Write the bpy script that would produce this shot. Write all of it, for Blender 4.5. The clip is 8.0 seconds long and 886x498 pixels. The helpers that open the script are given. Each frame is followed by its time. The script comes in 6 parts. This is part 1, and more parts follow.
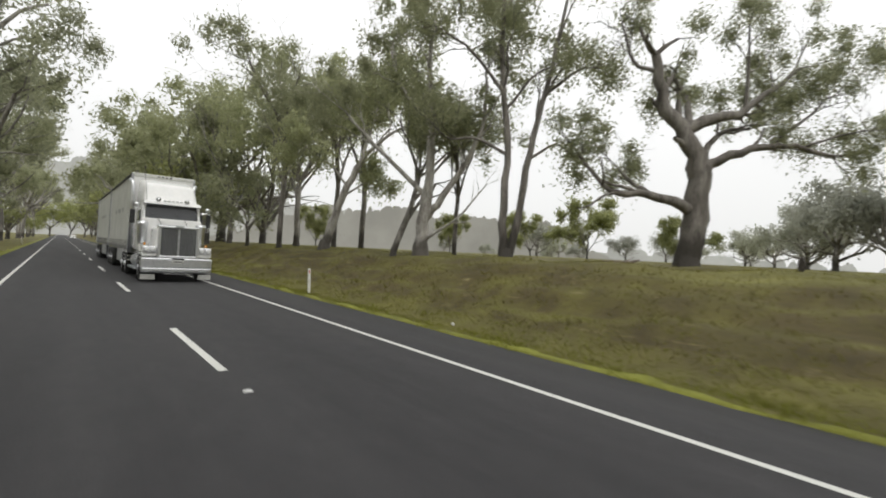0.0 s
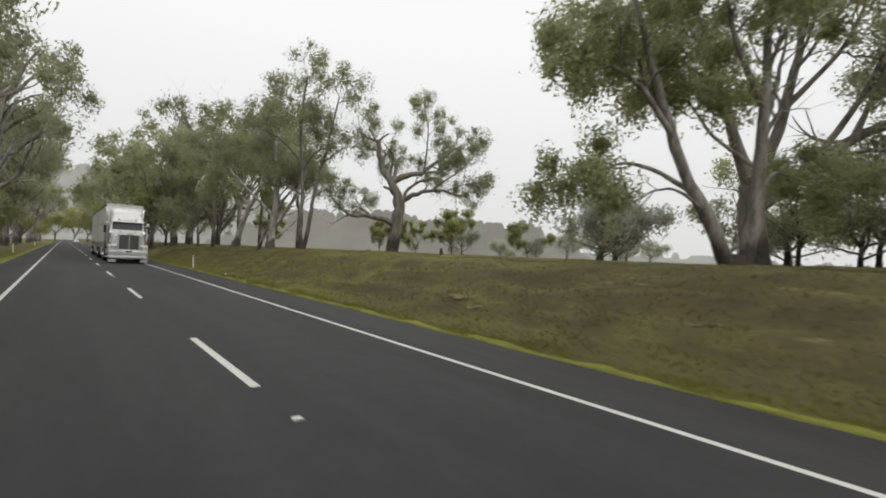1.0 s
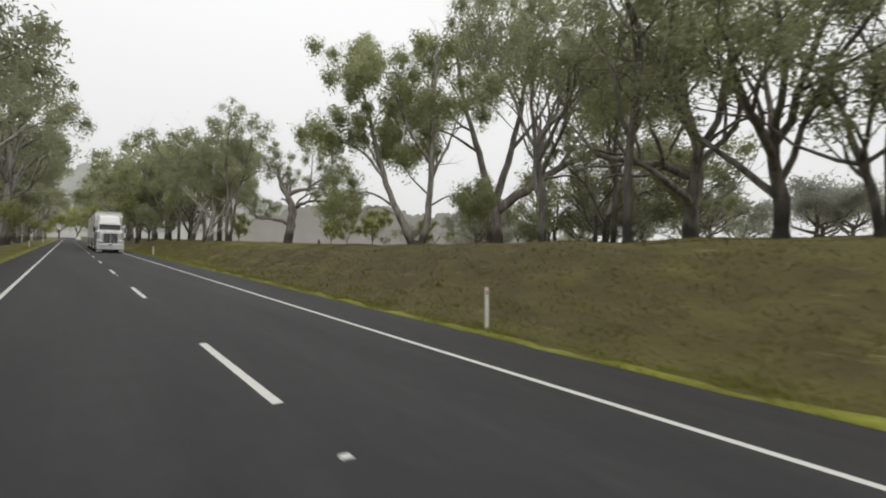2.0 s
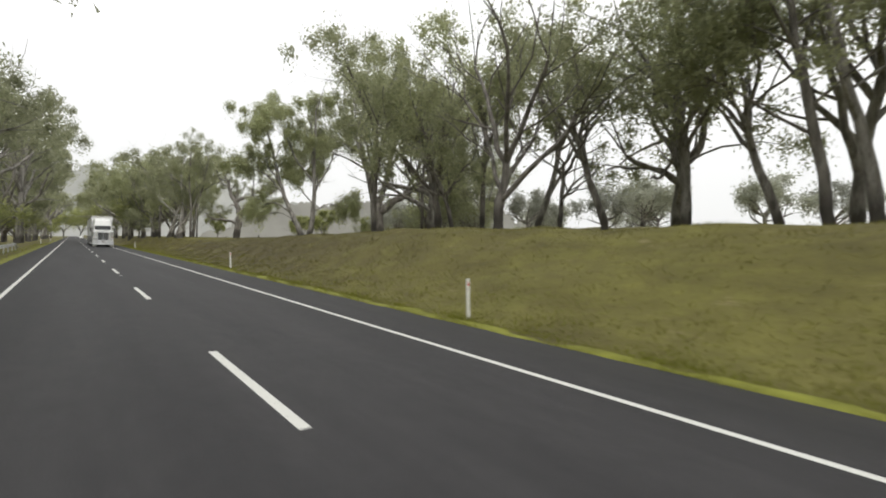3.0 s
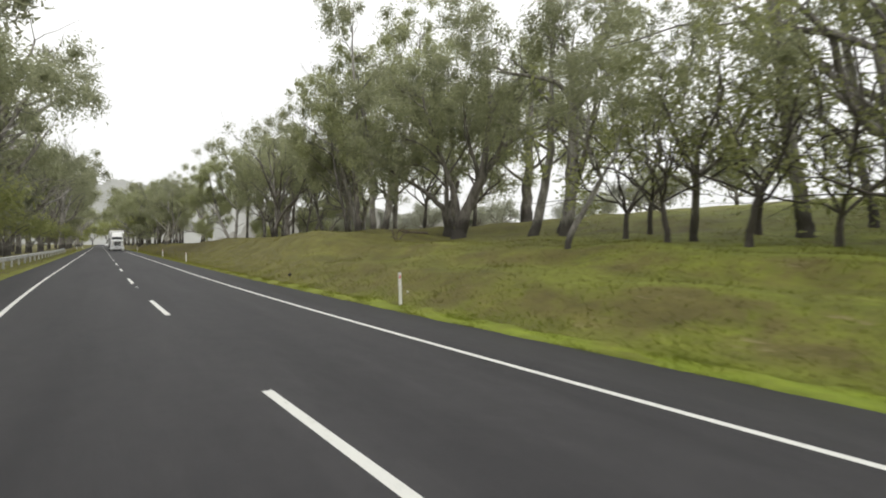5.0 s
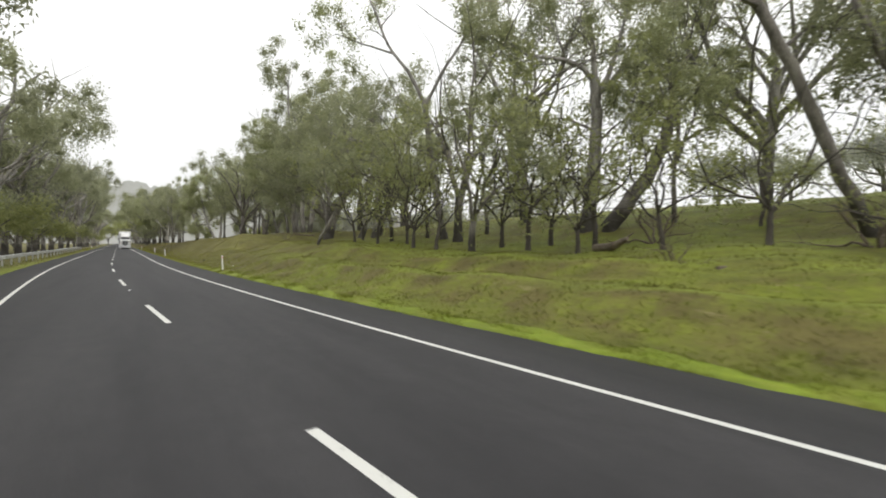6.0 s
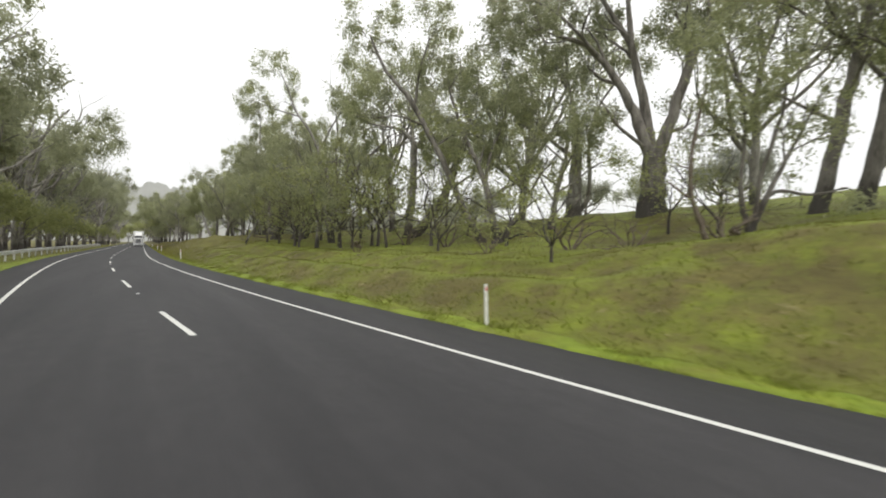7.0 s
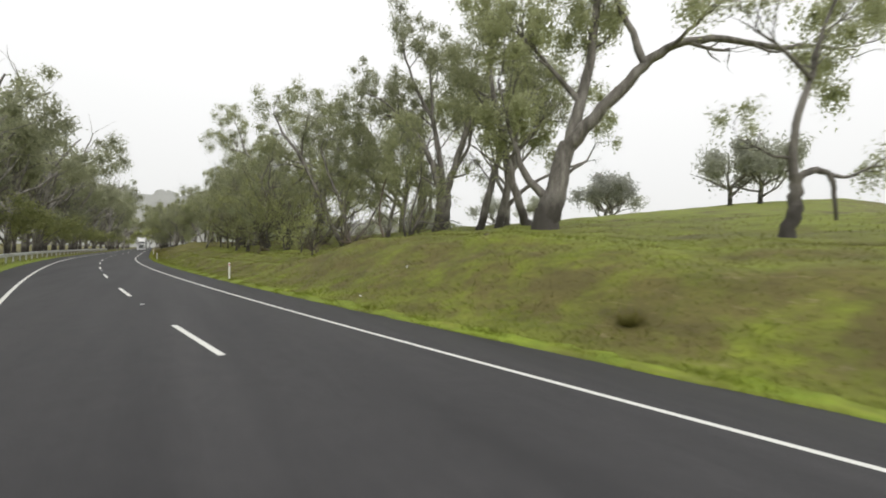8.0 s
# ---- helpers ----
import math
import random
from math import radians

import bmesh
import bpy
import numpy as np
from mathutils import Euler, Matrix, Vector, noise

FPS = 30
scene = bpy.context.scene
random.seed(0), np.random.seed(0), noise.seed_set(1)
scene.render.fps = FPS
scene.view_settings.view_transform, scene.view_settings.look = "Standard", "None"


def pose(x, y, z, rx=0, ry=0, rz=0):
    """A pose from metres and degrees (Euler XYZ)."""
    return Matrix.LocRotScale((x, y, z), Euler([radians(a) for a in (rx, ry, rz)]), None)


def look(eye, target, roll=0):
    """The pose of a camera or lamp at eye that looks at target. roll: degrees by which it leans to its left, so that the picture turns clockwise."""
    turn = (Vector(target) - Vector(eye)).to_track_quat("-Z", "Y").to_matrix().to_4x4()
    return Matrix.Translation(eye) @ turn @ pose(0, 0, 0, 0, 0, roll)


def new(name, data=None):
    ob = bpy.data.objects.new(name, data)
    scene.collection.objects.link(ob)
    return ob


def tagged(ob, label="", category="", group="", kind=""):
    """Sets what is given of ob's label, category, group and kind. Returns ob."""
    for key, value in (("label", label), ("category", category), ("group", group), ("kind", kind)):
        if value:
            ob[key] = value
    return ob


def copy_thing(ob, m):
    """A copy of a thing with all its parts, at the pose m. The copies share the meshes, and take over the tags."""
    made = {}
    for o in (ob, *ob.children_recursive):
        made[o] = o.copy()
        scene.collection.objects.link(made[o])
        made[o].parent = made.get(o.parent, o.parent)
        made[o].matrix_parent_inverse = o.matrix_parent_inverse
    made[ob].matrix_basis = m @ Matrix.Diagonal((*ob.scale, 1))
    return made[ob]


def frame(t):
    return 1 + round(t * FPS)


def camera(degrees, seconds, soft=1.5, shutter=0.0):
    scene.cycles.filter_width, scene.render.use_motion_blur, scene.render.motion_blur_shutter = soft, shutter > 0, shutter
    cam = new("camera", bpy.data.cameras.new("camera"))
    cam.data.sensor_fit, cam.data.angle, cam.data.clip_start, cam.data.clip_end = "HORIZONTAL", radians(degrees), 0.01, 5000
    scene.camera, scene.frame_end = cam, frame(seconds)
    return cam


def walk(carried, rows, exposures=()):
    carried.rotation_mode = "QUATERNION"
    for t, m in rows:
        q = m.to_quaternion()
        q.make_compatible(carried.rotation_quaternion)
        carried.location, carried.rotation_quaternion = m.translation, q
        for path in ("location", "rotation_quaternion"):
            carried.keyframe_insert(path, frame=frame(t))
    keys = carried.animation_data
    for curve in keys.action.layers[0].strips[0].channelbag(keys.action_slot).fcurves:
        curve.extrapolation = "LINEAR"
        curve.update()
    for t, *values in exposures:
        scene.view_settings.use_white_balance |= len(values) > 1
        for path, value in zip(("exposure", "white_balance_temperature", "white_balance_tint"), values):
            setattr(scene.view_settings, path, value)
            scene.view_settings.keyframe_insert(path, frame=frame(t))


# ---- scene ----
cam = camera(86.05, 8.0, 1.9, 0.12)
walk(cam, [
    (0, pose(1.966, 0.005, 1.882, 90.694, -3.234, 140.996)),
    (0.5, pose(2.070, 11.211, 1.882, 90.821, -3.214, 141.162)),
    (1, pose(2.120, 23.425, 1.882, 90.924, -2.835, 141.316)),
    (1.5, pose(2.079, 35.064, 1.882, 90.519, -2.570, 141.430)),
    (2, pose(2.009, 46.690, 1.882, 90.145, -2.186, 141.609)),
    (2.5, pose(1.938, 58.316, 1.882, 89.772, -1.802, 141.783)),
    (3, pose(1.867, 69.941, 1.882, 89.399, -1.418, 141.952)),
    (3.5, pose(1.905, 81.391, 1.882, 89.271, -1.138, 142.191)),
    (4, pose(1.835, 93.231, 1.882, 89.363, -0.730, 143.297)),
    (4.5, pose(1.683, 104.838, 1.882, 89.718, -0.491, 143.466)),
    (5, pose(1.191, 116.182, 1.882, 89.669, -0.504, 144.178)),
    (5.5, pose(0.471, 127.514, 1.882, 89.620, -0.518, 144.890)),
    (6, pose(-0.476, 138.829, 1.882, 89.571, -0.531, 145.602)),
    (6.5, pose(-1.662, 149.447, 1.882, 89.306, 0.127, 146.621)),
    (7, pose(-2.774, 160.916, 1.882, 89.889, -1.384, 147.493)),
    (7.5, pose(-4.173, 171.950, 1.882, 89.997, -1.019, 148.133)),
    (8, pose(-5.891, 183.372, 1.882, 90.772, -1.780, 148.578)),
], [(0, -0.2), (0.5, -0.33), (1.0, -0.42), (1.7, -0.45), (2.8, -0.12), (6.8, -0.06), (7.5, -0.12), (8.0, -0.24)])

# ---- world and light: overcast, misty morning ----
world = bpy.data.worlds.new("overcast")
scene.world = world
world.use_nodes = True
wn, wl = world.node_tree.nodes, world.node_tree.links
wn.clear()
w_out = wn.new("ShaderNodeOutputWorld")
w_bg = wn.new("ShaderNodeBackground")
w_sky = wn.new("ShaderNodeTexSky")
w_sky.sky_type = "NISHITA"
w_sky.sun_disc = False
w_sky.sun_elevation = radians(52)
w_sky.sun_rotation = radians(15)
w_sky.dust_density = 6.0
w_co = wn.new("ShaderNodeTexCoord")
w_sep = wn.new("ShaderNodeSeparateXYZ")
w_ramp = wn.new("ShaderNodeValToRGB")
w_ramp.color_ramp.elements[0].position = 0.0
w_ramp.color_ramp.elements[0].color = (10.4, 10.45, 10.3, 1)
w_ramp.color_ramp.elements[1].position = 0.42
w_ramp.color_ramp.elements[1].color = (13.6, 13.6, 13.5, 1)
w_mix = wn.new("ShaderNodeMix")
w_mix.data_type = "RGBA"
w_mix.inputs["Factor"].default_value = 0.93
wl.new(w_co.outputs["Generated"], w_sep.inputs[0])
wl.new(w_sep.outputs["Z"], w_ramp.inputs[0])
wl.new(w_sky.outputs[0], w_mix.inputs["A"])
wl.new(w_ramp.outputs[0], w_mix.inputs["B"])
wl.new(w_mix.outputs["Result"], w_bg.inputs[0])
w_bg.inputs[1].default_value = 0.1
wl.new(w_bg.outputs[0], w_out.inputs[0])

sun = new("sun", bpy.data.lights.new("sun", "SUN"))
sun.data.energy, sun.data.angle, sun.data.color = 1.15, radians(25), (1.0, 0.97, 0.92)
sun.matrix_world = look((25, 95, 110), (0, 0, 0))


# ---- materials ----
def material(name, rough=0.6, metal=0.0, base=(0.5, 0.5, 0.5)):
    m = bpy.data.materials.new(name)
    m.use_nodes = True
    b = m.node_tree.nodes["Principled BSDF"]
    b.inputs["Base Color"].default_value = (*base, 1)
    b.inputs["Roughness"].default_value = rough
    b.inputs["Metallic"].default_value = metal
    return m, m.node_tree.nodes, m.node_tree.links, b


def noise_node(n, l, scale, detail=4.0, rough=0.6, coords="Object", stretch=None):
    tc = n.new("ShaderNodeTexCoord")
    tex = n.new("ShaderNodeTexNoise")
    tex.inputs["Scale"].default_value = scale
    tex.inputs["Detail"].default_value = detail
    tex.inputs["Roughness"].default_value = rough
    src = tc.outputs[coords]
    if stretch:
        mp = n.new("ShaderNodeMapping")
        mp.inputs["Scale"].default_value = stretch
        l.new(src, mp.inputs[0])
        src = mp.outputs[0]
    l.new(src, tex.inputs["Vector"])
    return tex


def ramp_node(n, l, src, stops):
    r = n.new("ShaderNodeValToRGB")
    while len(r.color_ramp.elements) < len(stops):
        r.color_ramp.elements.new(0.5)
    for e, (p, c) in zip(r.color_ramp.elements, stops):
        e.position, e.color = p, (*c, 1)
    l.new(src, r.inputs[0])
    return r


def mixed(n, l, fac, a, b, kind="MIX"):
    x = n.new("ShaderNodeMix")
    x.data_type, x.blend_type = "RGBA", kind
    for key, v in (("Factor", fac), ("A", a), ("B", b)):
        if isinstance(v, (int, float)):
            x.inputs[key].default_value = v
        elif isinstance(v, tuple):
            x.inputs[key].default_value = (*v, 1)
        else:
            l.new(v, x.inputs[key])
    return x.outputs["Result"]


def bump(n, l, b, src, strength, dist):
    k = n.new("ShaderNodeBump")
    k.inputs["Strength"].default_value = strength
    k.inputs["Distance"].default_value = dist
    l.new(src, k.inputs["Height"])
    l.new(k.outputs[0], b.inputs["Normal"])


def surface(name, c1, c2, scale=6.0, rough=0.6, metal=0.0, fine=60.0, bmp=0.2, bdist=0.005, spread=(0.35, 0.65), grain=0.17):
    """Two tones in broad patches, with fine grain and relief."""
    m, n, l, b = material(name, rough, metal)
    big = noise_node(n, l, scale)
    small = noise_node(n, l, fine, 3.0)
    r = ramp_node(n, l, big.outputs[0], [(spread[0], c1), (spread[1], c2)])
    g = ramp_node(n, l, small.outputs[0], [(0.3, (1 - grain,) * 3), (0.7, (1 + grain,) * 3)])
    l.new(mixed(n, l, 1.0, r.outputs[0], g.outputs[0], "MULTIPLY"), b.inputs["Base Color"])
    if bmp:
        bump(n, l, b, small.outputs[0], bmp, bdist)
    return m


def asphalt_material():
    m, n, l, b = material("asphalt", 0.78)
    agg = noise_node(n, l, 55.0, 5.0, 0.75)
    patch = noise_node(n, l, 0.5, 5.0, 0.6, stretch=(1.6, 0.12, 1))
    tone = ramp_node(n, l, patch.outputs[0], [(0.3, (0.026, 0.0254, 0.0277)), (0.7, (0.0475, 0.046, 0.0486))])
    grit = ramp_node(n, l, agg.outputs[0], [(0.3, (0.6, 0.6, 0.6)), (0.72, (1.5, 1.5, 1.5))])
    blotch = ramp_node(n, l, noise_node(n, l, 3.2, 5.0, 0.7, stretch=(1.0, 0.5, 1)).outputs[0], [(0.32, (0.86, 0.86, 0.87)), (0.68, (1.13, 1.12, 1.11))])
    col = mixed(n, l, 1.0, tone.outputs[0], blotch.outputs[0], "MULTIPLY")
    l.new(mixed(n, l, 1.0, col, grit.outputs[0], "MULTIPLY"), b.inputs["Base Color"])
    bump(n, l, b, agg.outputs[0], 0.5, 0.01)
    return m


def paint_material():
    m, n, l, b = material("road_paint", 0.7)
    wear = noise_node(n, l, 14.0, 6.0, 0.75)
    r = ramp_node(n, l, wear.outputs[0], [(0.27, (0.2, 0.2, 0.19)), (0.42, (0.74, 0.74, 0.70))])
    l.new(r.outputs[0], b.inputs["Base Color"])
    return m


def brown_stretch(n, l, y):
    """How far the grass has died back, along the stretch where the bank is brown."""
    out = []
    for a, b, top in ((4.0, 17.0, 1.0), (56.0, 38.0, 0.62)):
        mr = n.new("ShaderNodeMapRange")
        mr.inputs["From Min"].default_value, mr.inputs["From Max"].default_value = a, b
        mr.inputs["To Max"].default_value = top
        l.new(y, mr.inputs["Value"])
        out.append(mr.outputs[0])
    mul = n.new("ShaderNodeMath")
    mul.operation = "MULTIPLY"
    l.new(out[0], mul.inputs[0])
    l.new(out[1], mul.inputs[1])
    return mul.outputs[0]


def grass_material(name, tones, scale=0.35, green=None, brown=False):
    """Patchy paddock grass; green: where along the road it turns lush."""
    m, n, l, b = material(name, 0.85)
    big = noise_node(n, l, scale, 6.0, 0.7)
    mid = noise_node(n, l, 3.5, 5.0, 0.7)
    small = noise_node(n, l, 30.0, 4.0, 0.7, stretch=(1, 1, 0.4))
    r = ramp_node(n, l, big.outputs[0], [(0.3, tones[0]), (0.5, tones[1]), (0.68, tones[2])])
    col = r.outputs[0]
    if green:
        tc = n.new("ShaderNodeTexCoord")
        sep = n.new("ShaderNodeSeparateXYZ")
        l.new(tc.outputs["Object"], sep.inputs[0])
        mr = n.new("ShaderNodeMapRange")
        mr.inputs["From Min"].default_value, mr.inputs["From Max"].default_value = green[0], green[1]
        l.new(sep.outputs["Y"], mr.inputs["Value"])
        lush = ramp_node(n, l, mid.outputs[0], [(0.3, green[2]), (0.7, green[3])])
        mul = n.new("ShaderNodeMath")
        mul.operation = "MULTIPLY"
        pat = n.new("ShaderNodeMapRange")
        pat.inputs["From Min"].default_value, pat.inputs["From Max"].default_value = 0.32, 0.52
        l.new(big.outputs[0], pat.inputs["Value"])
        l.new(mr.outputs[0], mul.inputs[0])
        l.new(pat.outputs[0], mul.inputs[1])
        geo = n.new("ShaderNodeNewGeometry")
        up = n.new("ShaderNodeSeparateXYZ")
        l.new(geo.outputs["Normal"], up.inputs[0])
        steep = n.new("ShaderNodeMapRange")
        steep.inputs["From Min"].default_value, steep.inputs["From Max"].default_value = 0.988, 0.95
        l.new(up.outputs["Z"], steep.inputs["Value"])
        patch = n.new("ShaderNodeMapRange")
        patch.inputs["From Min"].default_value, patch.inputs["From Max"].default_value = 0.38, 0.58
        l.new(noise_node(n, l, 0.55, 5.0, 0.7).outputs[0], patch.inputs["Value"])
        bare = n.new("ShaderNodeMath")
        bare.operation = "MULTIPLY"
        l.new(steep.outputs[0], bare.inputs[0])
        l.new(patch.outputs[0], bare.inputs[1])
        col = mixed(n, l, mul.outputs[0], col, lush.outputs[0])
        dry = n.new("ShaderNodeMapRange")
        dry.inputs["From Min"].default_value, dry.inputs["From Max"].default_value = 64.0, 22.0
        l.new(sep.outputs["Y"], dry.inputs["Value"])
        tan = mixed(n, l, dry.outputs[0], tones[1], green[4])
        tan = mixed(n, l, mr.outputs[0], tan, green[5])
        col = mixed(n, l, bare.outputs[0], col, tan)
        if brown:
            col = mixed(n, l, brown_stretch(n, l, sep.outputs["Y"]), col, (0.074, 0.062, 0.024))
        streak = n.new("ShaderNodeMapRange")
        streak.inputs["From Min"].default_value, streak.inputs["From Max"].default_value = 0.60, 0.70
        l.new(noise_node(n, l, 1.5, 5.0, 0.75, stretch=(1.0, 0.4, 2.2)).outputs[0], streak.inputs["Value"])
        straw = n.new("ShaderNodeMath")
        straw.operation = "MULTIPLY"
        l.new(streak.outputs[0], straw.inputs[0])
        l.new(steep.outputs[0], straw.inputs[1])
        col = mixed(n, l, straw.outputs[0], col, green[6])
    for scale_, lo, hi in ((0.9, 0.74, 1.22), (3.5, 0.86, 1.13)):
        tuft = noise_node(n, l, scale_, 5.0, 0.65, stretch=(1.0, 0.55, 1.0))
        v = ramp_node(n, l, tuft.outputs[0], [(0.32, (lo, lo * 0.98, lo * 0.96)), (0.68, (hi, hi, hi * 0.97))])
        col = mixed(n, l, 1.0, col, v.outputs[0], "MULTIPLY")
    g = ramp_node(n, l, small.outputs[0], [(0.3, (0.84, 0.84, 0.84)), (0.7, (1.16, 1.16, 1.16))])
    l.new(mixed(n, l, 1.0, col, g.outputs[0], "MULTIPLY"), b.inputs["Base Color"])
    bump(n, l, b, small.outputs[0], 0.3, 0.04)
    return m


def blade_material(name, tones, green=None, brown=False):
    m, n, l, b = material(name, 0.7)
    geo = n.new("ShaderNodeNewGeometry")
    r = ramp_node(n, l, geo.outputs["Random Per Island"], [(0.0, tones[0]), (0.5, tones[1]), (1.0, tones[2])])
    col = r.outputs[0]
    if green:
        tc = n.new("ShaderNodeTexCoord")
        sep = n.new("ShaderNodeSeparateXYZ")
        l.new(tc.outputs["Object"], sep.inputs[0])
        mr = n.new("ShaderNodeMapRange")
        mr.inputs["From Min"].default_value, mr.inputs["From Max"].default_value = green[0], green[1]
        l.new(sep.outputs["Y"], mr.inputs["Value"])
        patch = n.new("ShaderNodeMapRange")
        patch.inputs["From Min"].default_value, patch.inputs["From Max"].default_value = 0.38, 0.58
        l.new(noise_node(n, l, 0.55, 5.0, 0.7).outputs[0], patch.inputs["Value"])
        col = mixed(n, l, mr.outputs[0], col, mixed(n, l, patch.outputs[0], green[2], green[3]))
        if brown:
            col = mixed(n, l, brown_stretch(n, l, sep.outputs["Y"]), col, (0.092, 0.078, 0.028))
    l.new(col, b.inputs["Base Color"])
    tr = n.new("ShaderNodeBsdfTranslucent")
    l.new(col, tr.inputs[0])
    mx = n.new("ShaderNodeMixShader")
    mx.inputs[0].default_value = 0.5
    l.new(b.outputs[0], mx.inputs[1])
    l.new(tr.outputs[0], mx.inputs[2])
    l.new(mx.outputs[0], n["Material Output"].inputs[0])
    return m


def leaf_material(name, tones):
    m, n, l, b = material(name, 0.55)
    b.inputs["Specular IOR Level"].default_value = 0.3
    geo = n.new("ShaderNodeNewGeometry")
    info = n.new("ShaderNodeObjectInfo")
    patch = noise_node(n, l, 0.55, 3.0, 0.6)
    spot = n.new("ShaderNodeMath")
    spot.operation = "MULTIPLY_ADD"
    l.new(geo.outputs["Random Per Island"], spot.inputs[0])
    spot.inputs[1].default_value = 0.5
    half = n.new("ShaderNodeMapRange")
    half.inputs["From Min"].default_value, half.inputs["From Max"].default_value = 0.32, 0.68
    half.inputs["To Max"].default_value = 0.5
    l.new(patch.outputs[0], half.inputs["Value"])
    l.new(half.outputs[0], spot.inputs[2])
    r = ramp_node(n, l, spot.outputs[0], [(0.0, tones[0]), (0.5, tones[1]), (1.0, tones[2])])
    v = ramp_node(n, l, info.outputs["Random"], [(0.0, (0.85, 0.84, 0.86)), (1.0, (1.15, 1.15, 1.05))])
    col = mixed(n, l, 1.0, r.outputs[0], v.outputs[0], "MULTIPLY")
    l.new(col, b.inputs["Base Color"])
    tr = n.new("ShaderNodeBsdfTranslucent")
    l.new(col, tr.inputs[0])
    mx = n.new("ShaderNodeMixShader")
    mx.inputs[0].default_value = 0.58
    l.new(b.outputs[0], mx.inputs[1])
    l.new(tr.outputs[0], mx.inputs[2])
    l.new(mx.outputs[0], n["Material Output"].inputs[0])
    return m


def bark_material(name, pale, mid, dark, foot=0.0):
    """Flaking bark; foot: how high the rough dark bark at the base climbs, in metres."""
    m, n, l, b = material(name, 0.85)
    flakes = noise_node(n, l, 1.6, 5.0, 0.7, stretch=(1.6, 1.6, 0.35))
    fibre = noise_node(n, l, 14.0, 5.0, 0.7, stretch=(2.0, 2.0, 0.25))
    r = ramp_node(n, l, flakes.outputs[0], [(0.33, dark), (0.48, mid), (0.62, pale)])
    col = r.outputs[0]
    if foot:
        tc = n.new("ShaderNodeTexCoord")
        sep = n.new("ShaderNodeSeparateXYZ")
        l.new(tc.outputs["Object"], sep.inputs[0])
        ragged = n.new("ShaderNodeMath")
        ragged.operation = "MULTIPLY_ADD"
        l.new(flakes.outputs[0], ragged.inputs[0])
        ragged.inputs[1].default_value = -2.6 * foot
        l.new(sep.outputs["Z"], ragged.inputs[2])
        mr = n.new("ShaderNodeMapRange")
        mr.inputs["From Min"].default_value, mr.inputs["From Max"].default_value = 0.0, -0.5 * foot
        l.new(ragged.outputs[0], mr.inputs["Value"])
        col = mixed(n, l, mr.outputs[0], col, tuple(0.75 * c for c in dark))
    g = ramp_node(n, l, fibre.outputs[0], [(0.3, (0.65, 0.65, 0.65)), (0.7, (1.2, 1.2, 1.2))])
    l.new(mixed(n, l, 1.0, col, g.outputs[0], "MULTIPLY"), b.inputs["Base Color"])
    bump(n, l, b, fibre.outputs[0], 0.8, 0.04)
    return m


ASPHALT = asphalt_material()
PAINT = paint_material()
GRASS = grass_material("paddock_grass", ((0.082, 0.069, 0.023), (0.129, 0.120, 0.029), (0.180, 0.176, 0.041)), 0.16,
                       (82, 118, (0.132, 0.158, 0.015), (0.184, 0.222, 0.020), (0.080, 0.064, 0.024), (0.118, 0.104, 0.027), (0.22, 0.19, 0.09)), brown=True)
VERGE = grass_material("verge_grass", ((0.155, 0.158, 0.023), (0.200, 0.211, 0.028), (0.240, 0.256, 0.036)), 0.5,
                       (78, 118, (0.165, 0.235, 0.015), (0.215, 0.275, 0.022), (0.140, 0.140, 0.024), (0.150, 0.205, 0.018), (0.23, 0.23, 0.06)))
BLADE = blade_material("grass_blade", ((0.158, 0.145, 0.038), (0.198, 0.188, 0.045), (0.238, 0.226, 0.068)), (82, 118, (0.180, 0.222, 0.022), (0.135, 0.121, 0.034)), brown=True)
BLADE_BROWN = blade_material("dry_grass_blade", ((0.120, 0.104, 0.036), (0.150, 0.132, 0.042), (0.210, 0.185, 0.078)))
BLADE_GREEN = blade_material("verge_blade", ((0.175, 0.183, 0.024), (0.222, 0.236, 0.030), (0.258, 0.272, 0.046)), (78, 118, (0.196, 0.250, 0.023), (0.170, 0.190, 0.026)))
LEAF = leaf_material("gum_leaf", ((0.275, 0.295, 0.175), (0.385, 0.405, 0.250), (0.480, 0.498, 0.335)))
LEAF_DARK = leaf_material("wattle_leaf", ((0.240, 0.262, 0.115), (0.340, 0.362, 0.165), (0.430, 0.448, 0.230)))
# Haze over the paddock trees is painted into this lifted grey
LEAF_HAZED = leaf_material("hazed_far_leaf", ((0.36, 0.372, 0.312), (0.44, 0.454, 0.39), (0.51, 0.522, 0.46)))
# Distance haze put into the tone; the old gum's own grey uses it too
LEAF_PALE = leaf_material("grey_hazed_leaf", ((0.275, 0.290, 0.190), (0.37, 0.388, 0.262), (0.46, 0.475, 0.335)))
BARK = bark_material("gum_bark", (0.40, 0.38, 0.35), (0.26, 0.245, 0.222), (0.115, 0.105, 0.093), 1.1)
BARK_DARK = bark_material("rough_bark", (0.29, 0.27, 0.243), (0.188, 0.172, 0.154), (0.088, 0.079, 0.069), 1.3)
BARK_WHITE = bark_material("white_gum_bark", (0.56, 0.54, 0.50), (0.42, 0.40, 0.37), (0.17, 0.155, 0.14), 0.9)
BARK_SCRUB = bark_material("scrub_bark", (0.13, 0.115, 0.10), (0.085, 0.074, 0.064), (0.045, 0.040, 0.035))
WHITE = surface("white_truck_paint", (0.82, 0.83, 0.82), (0.87, 0.87, 0.86), 1.2, 0.22, 0.0, 8.0, 0.0, grain=0.03)
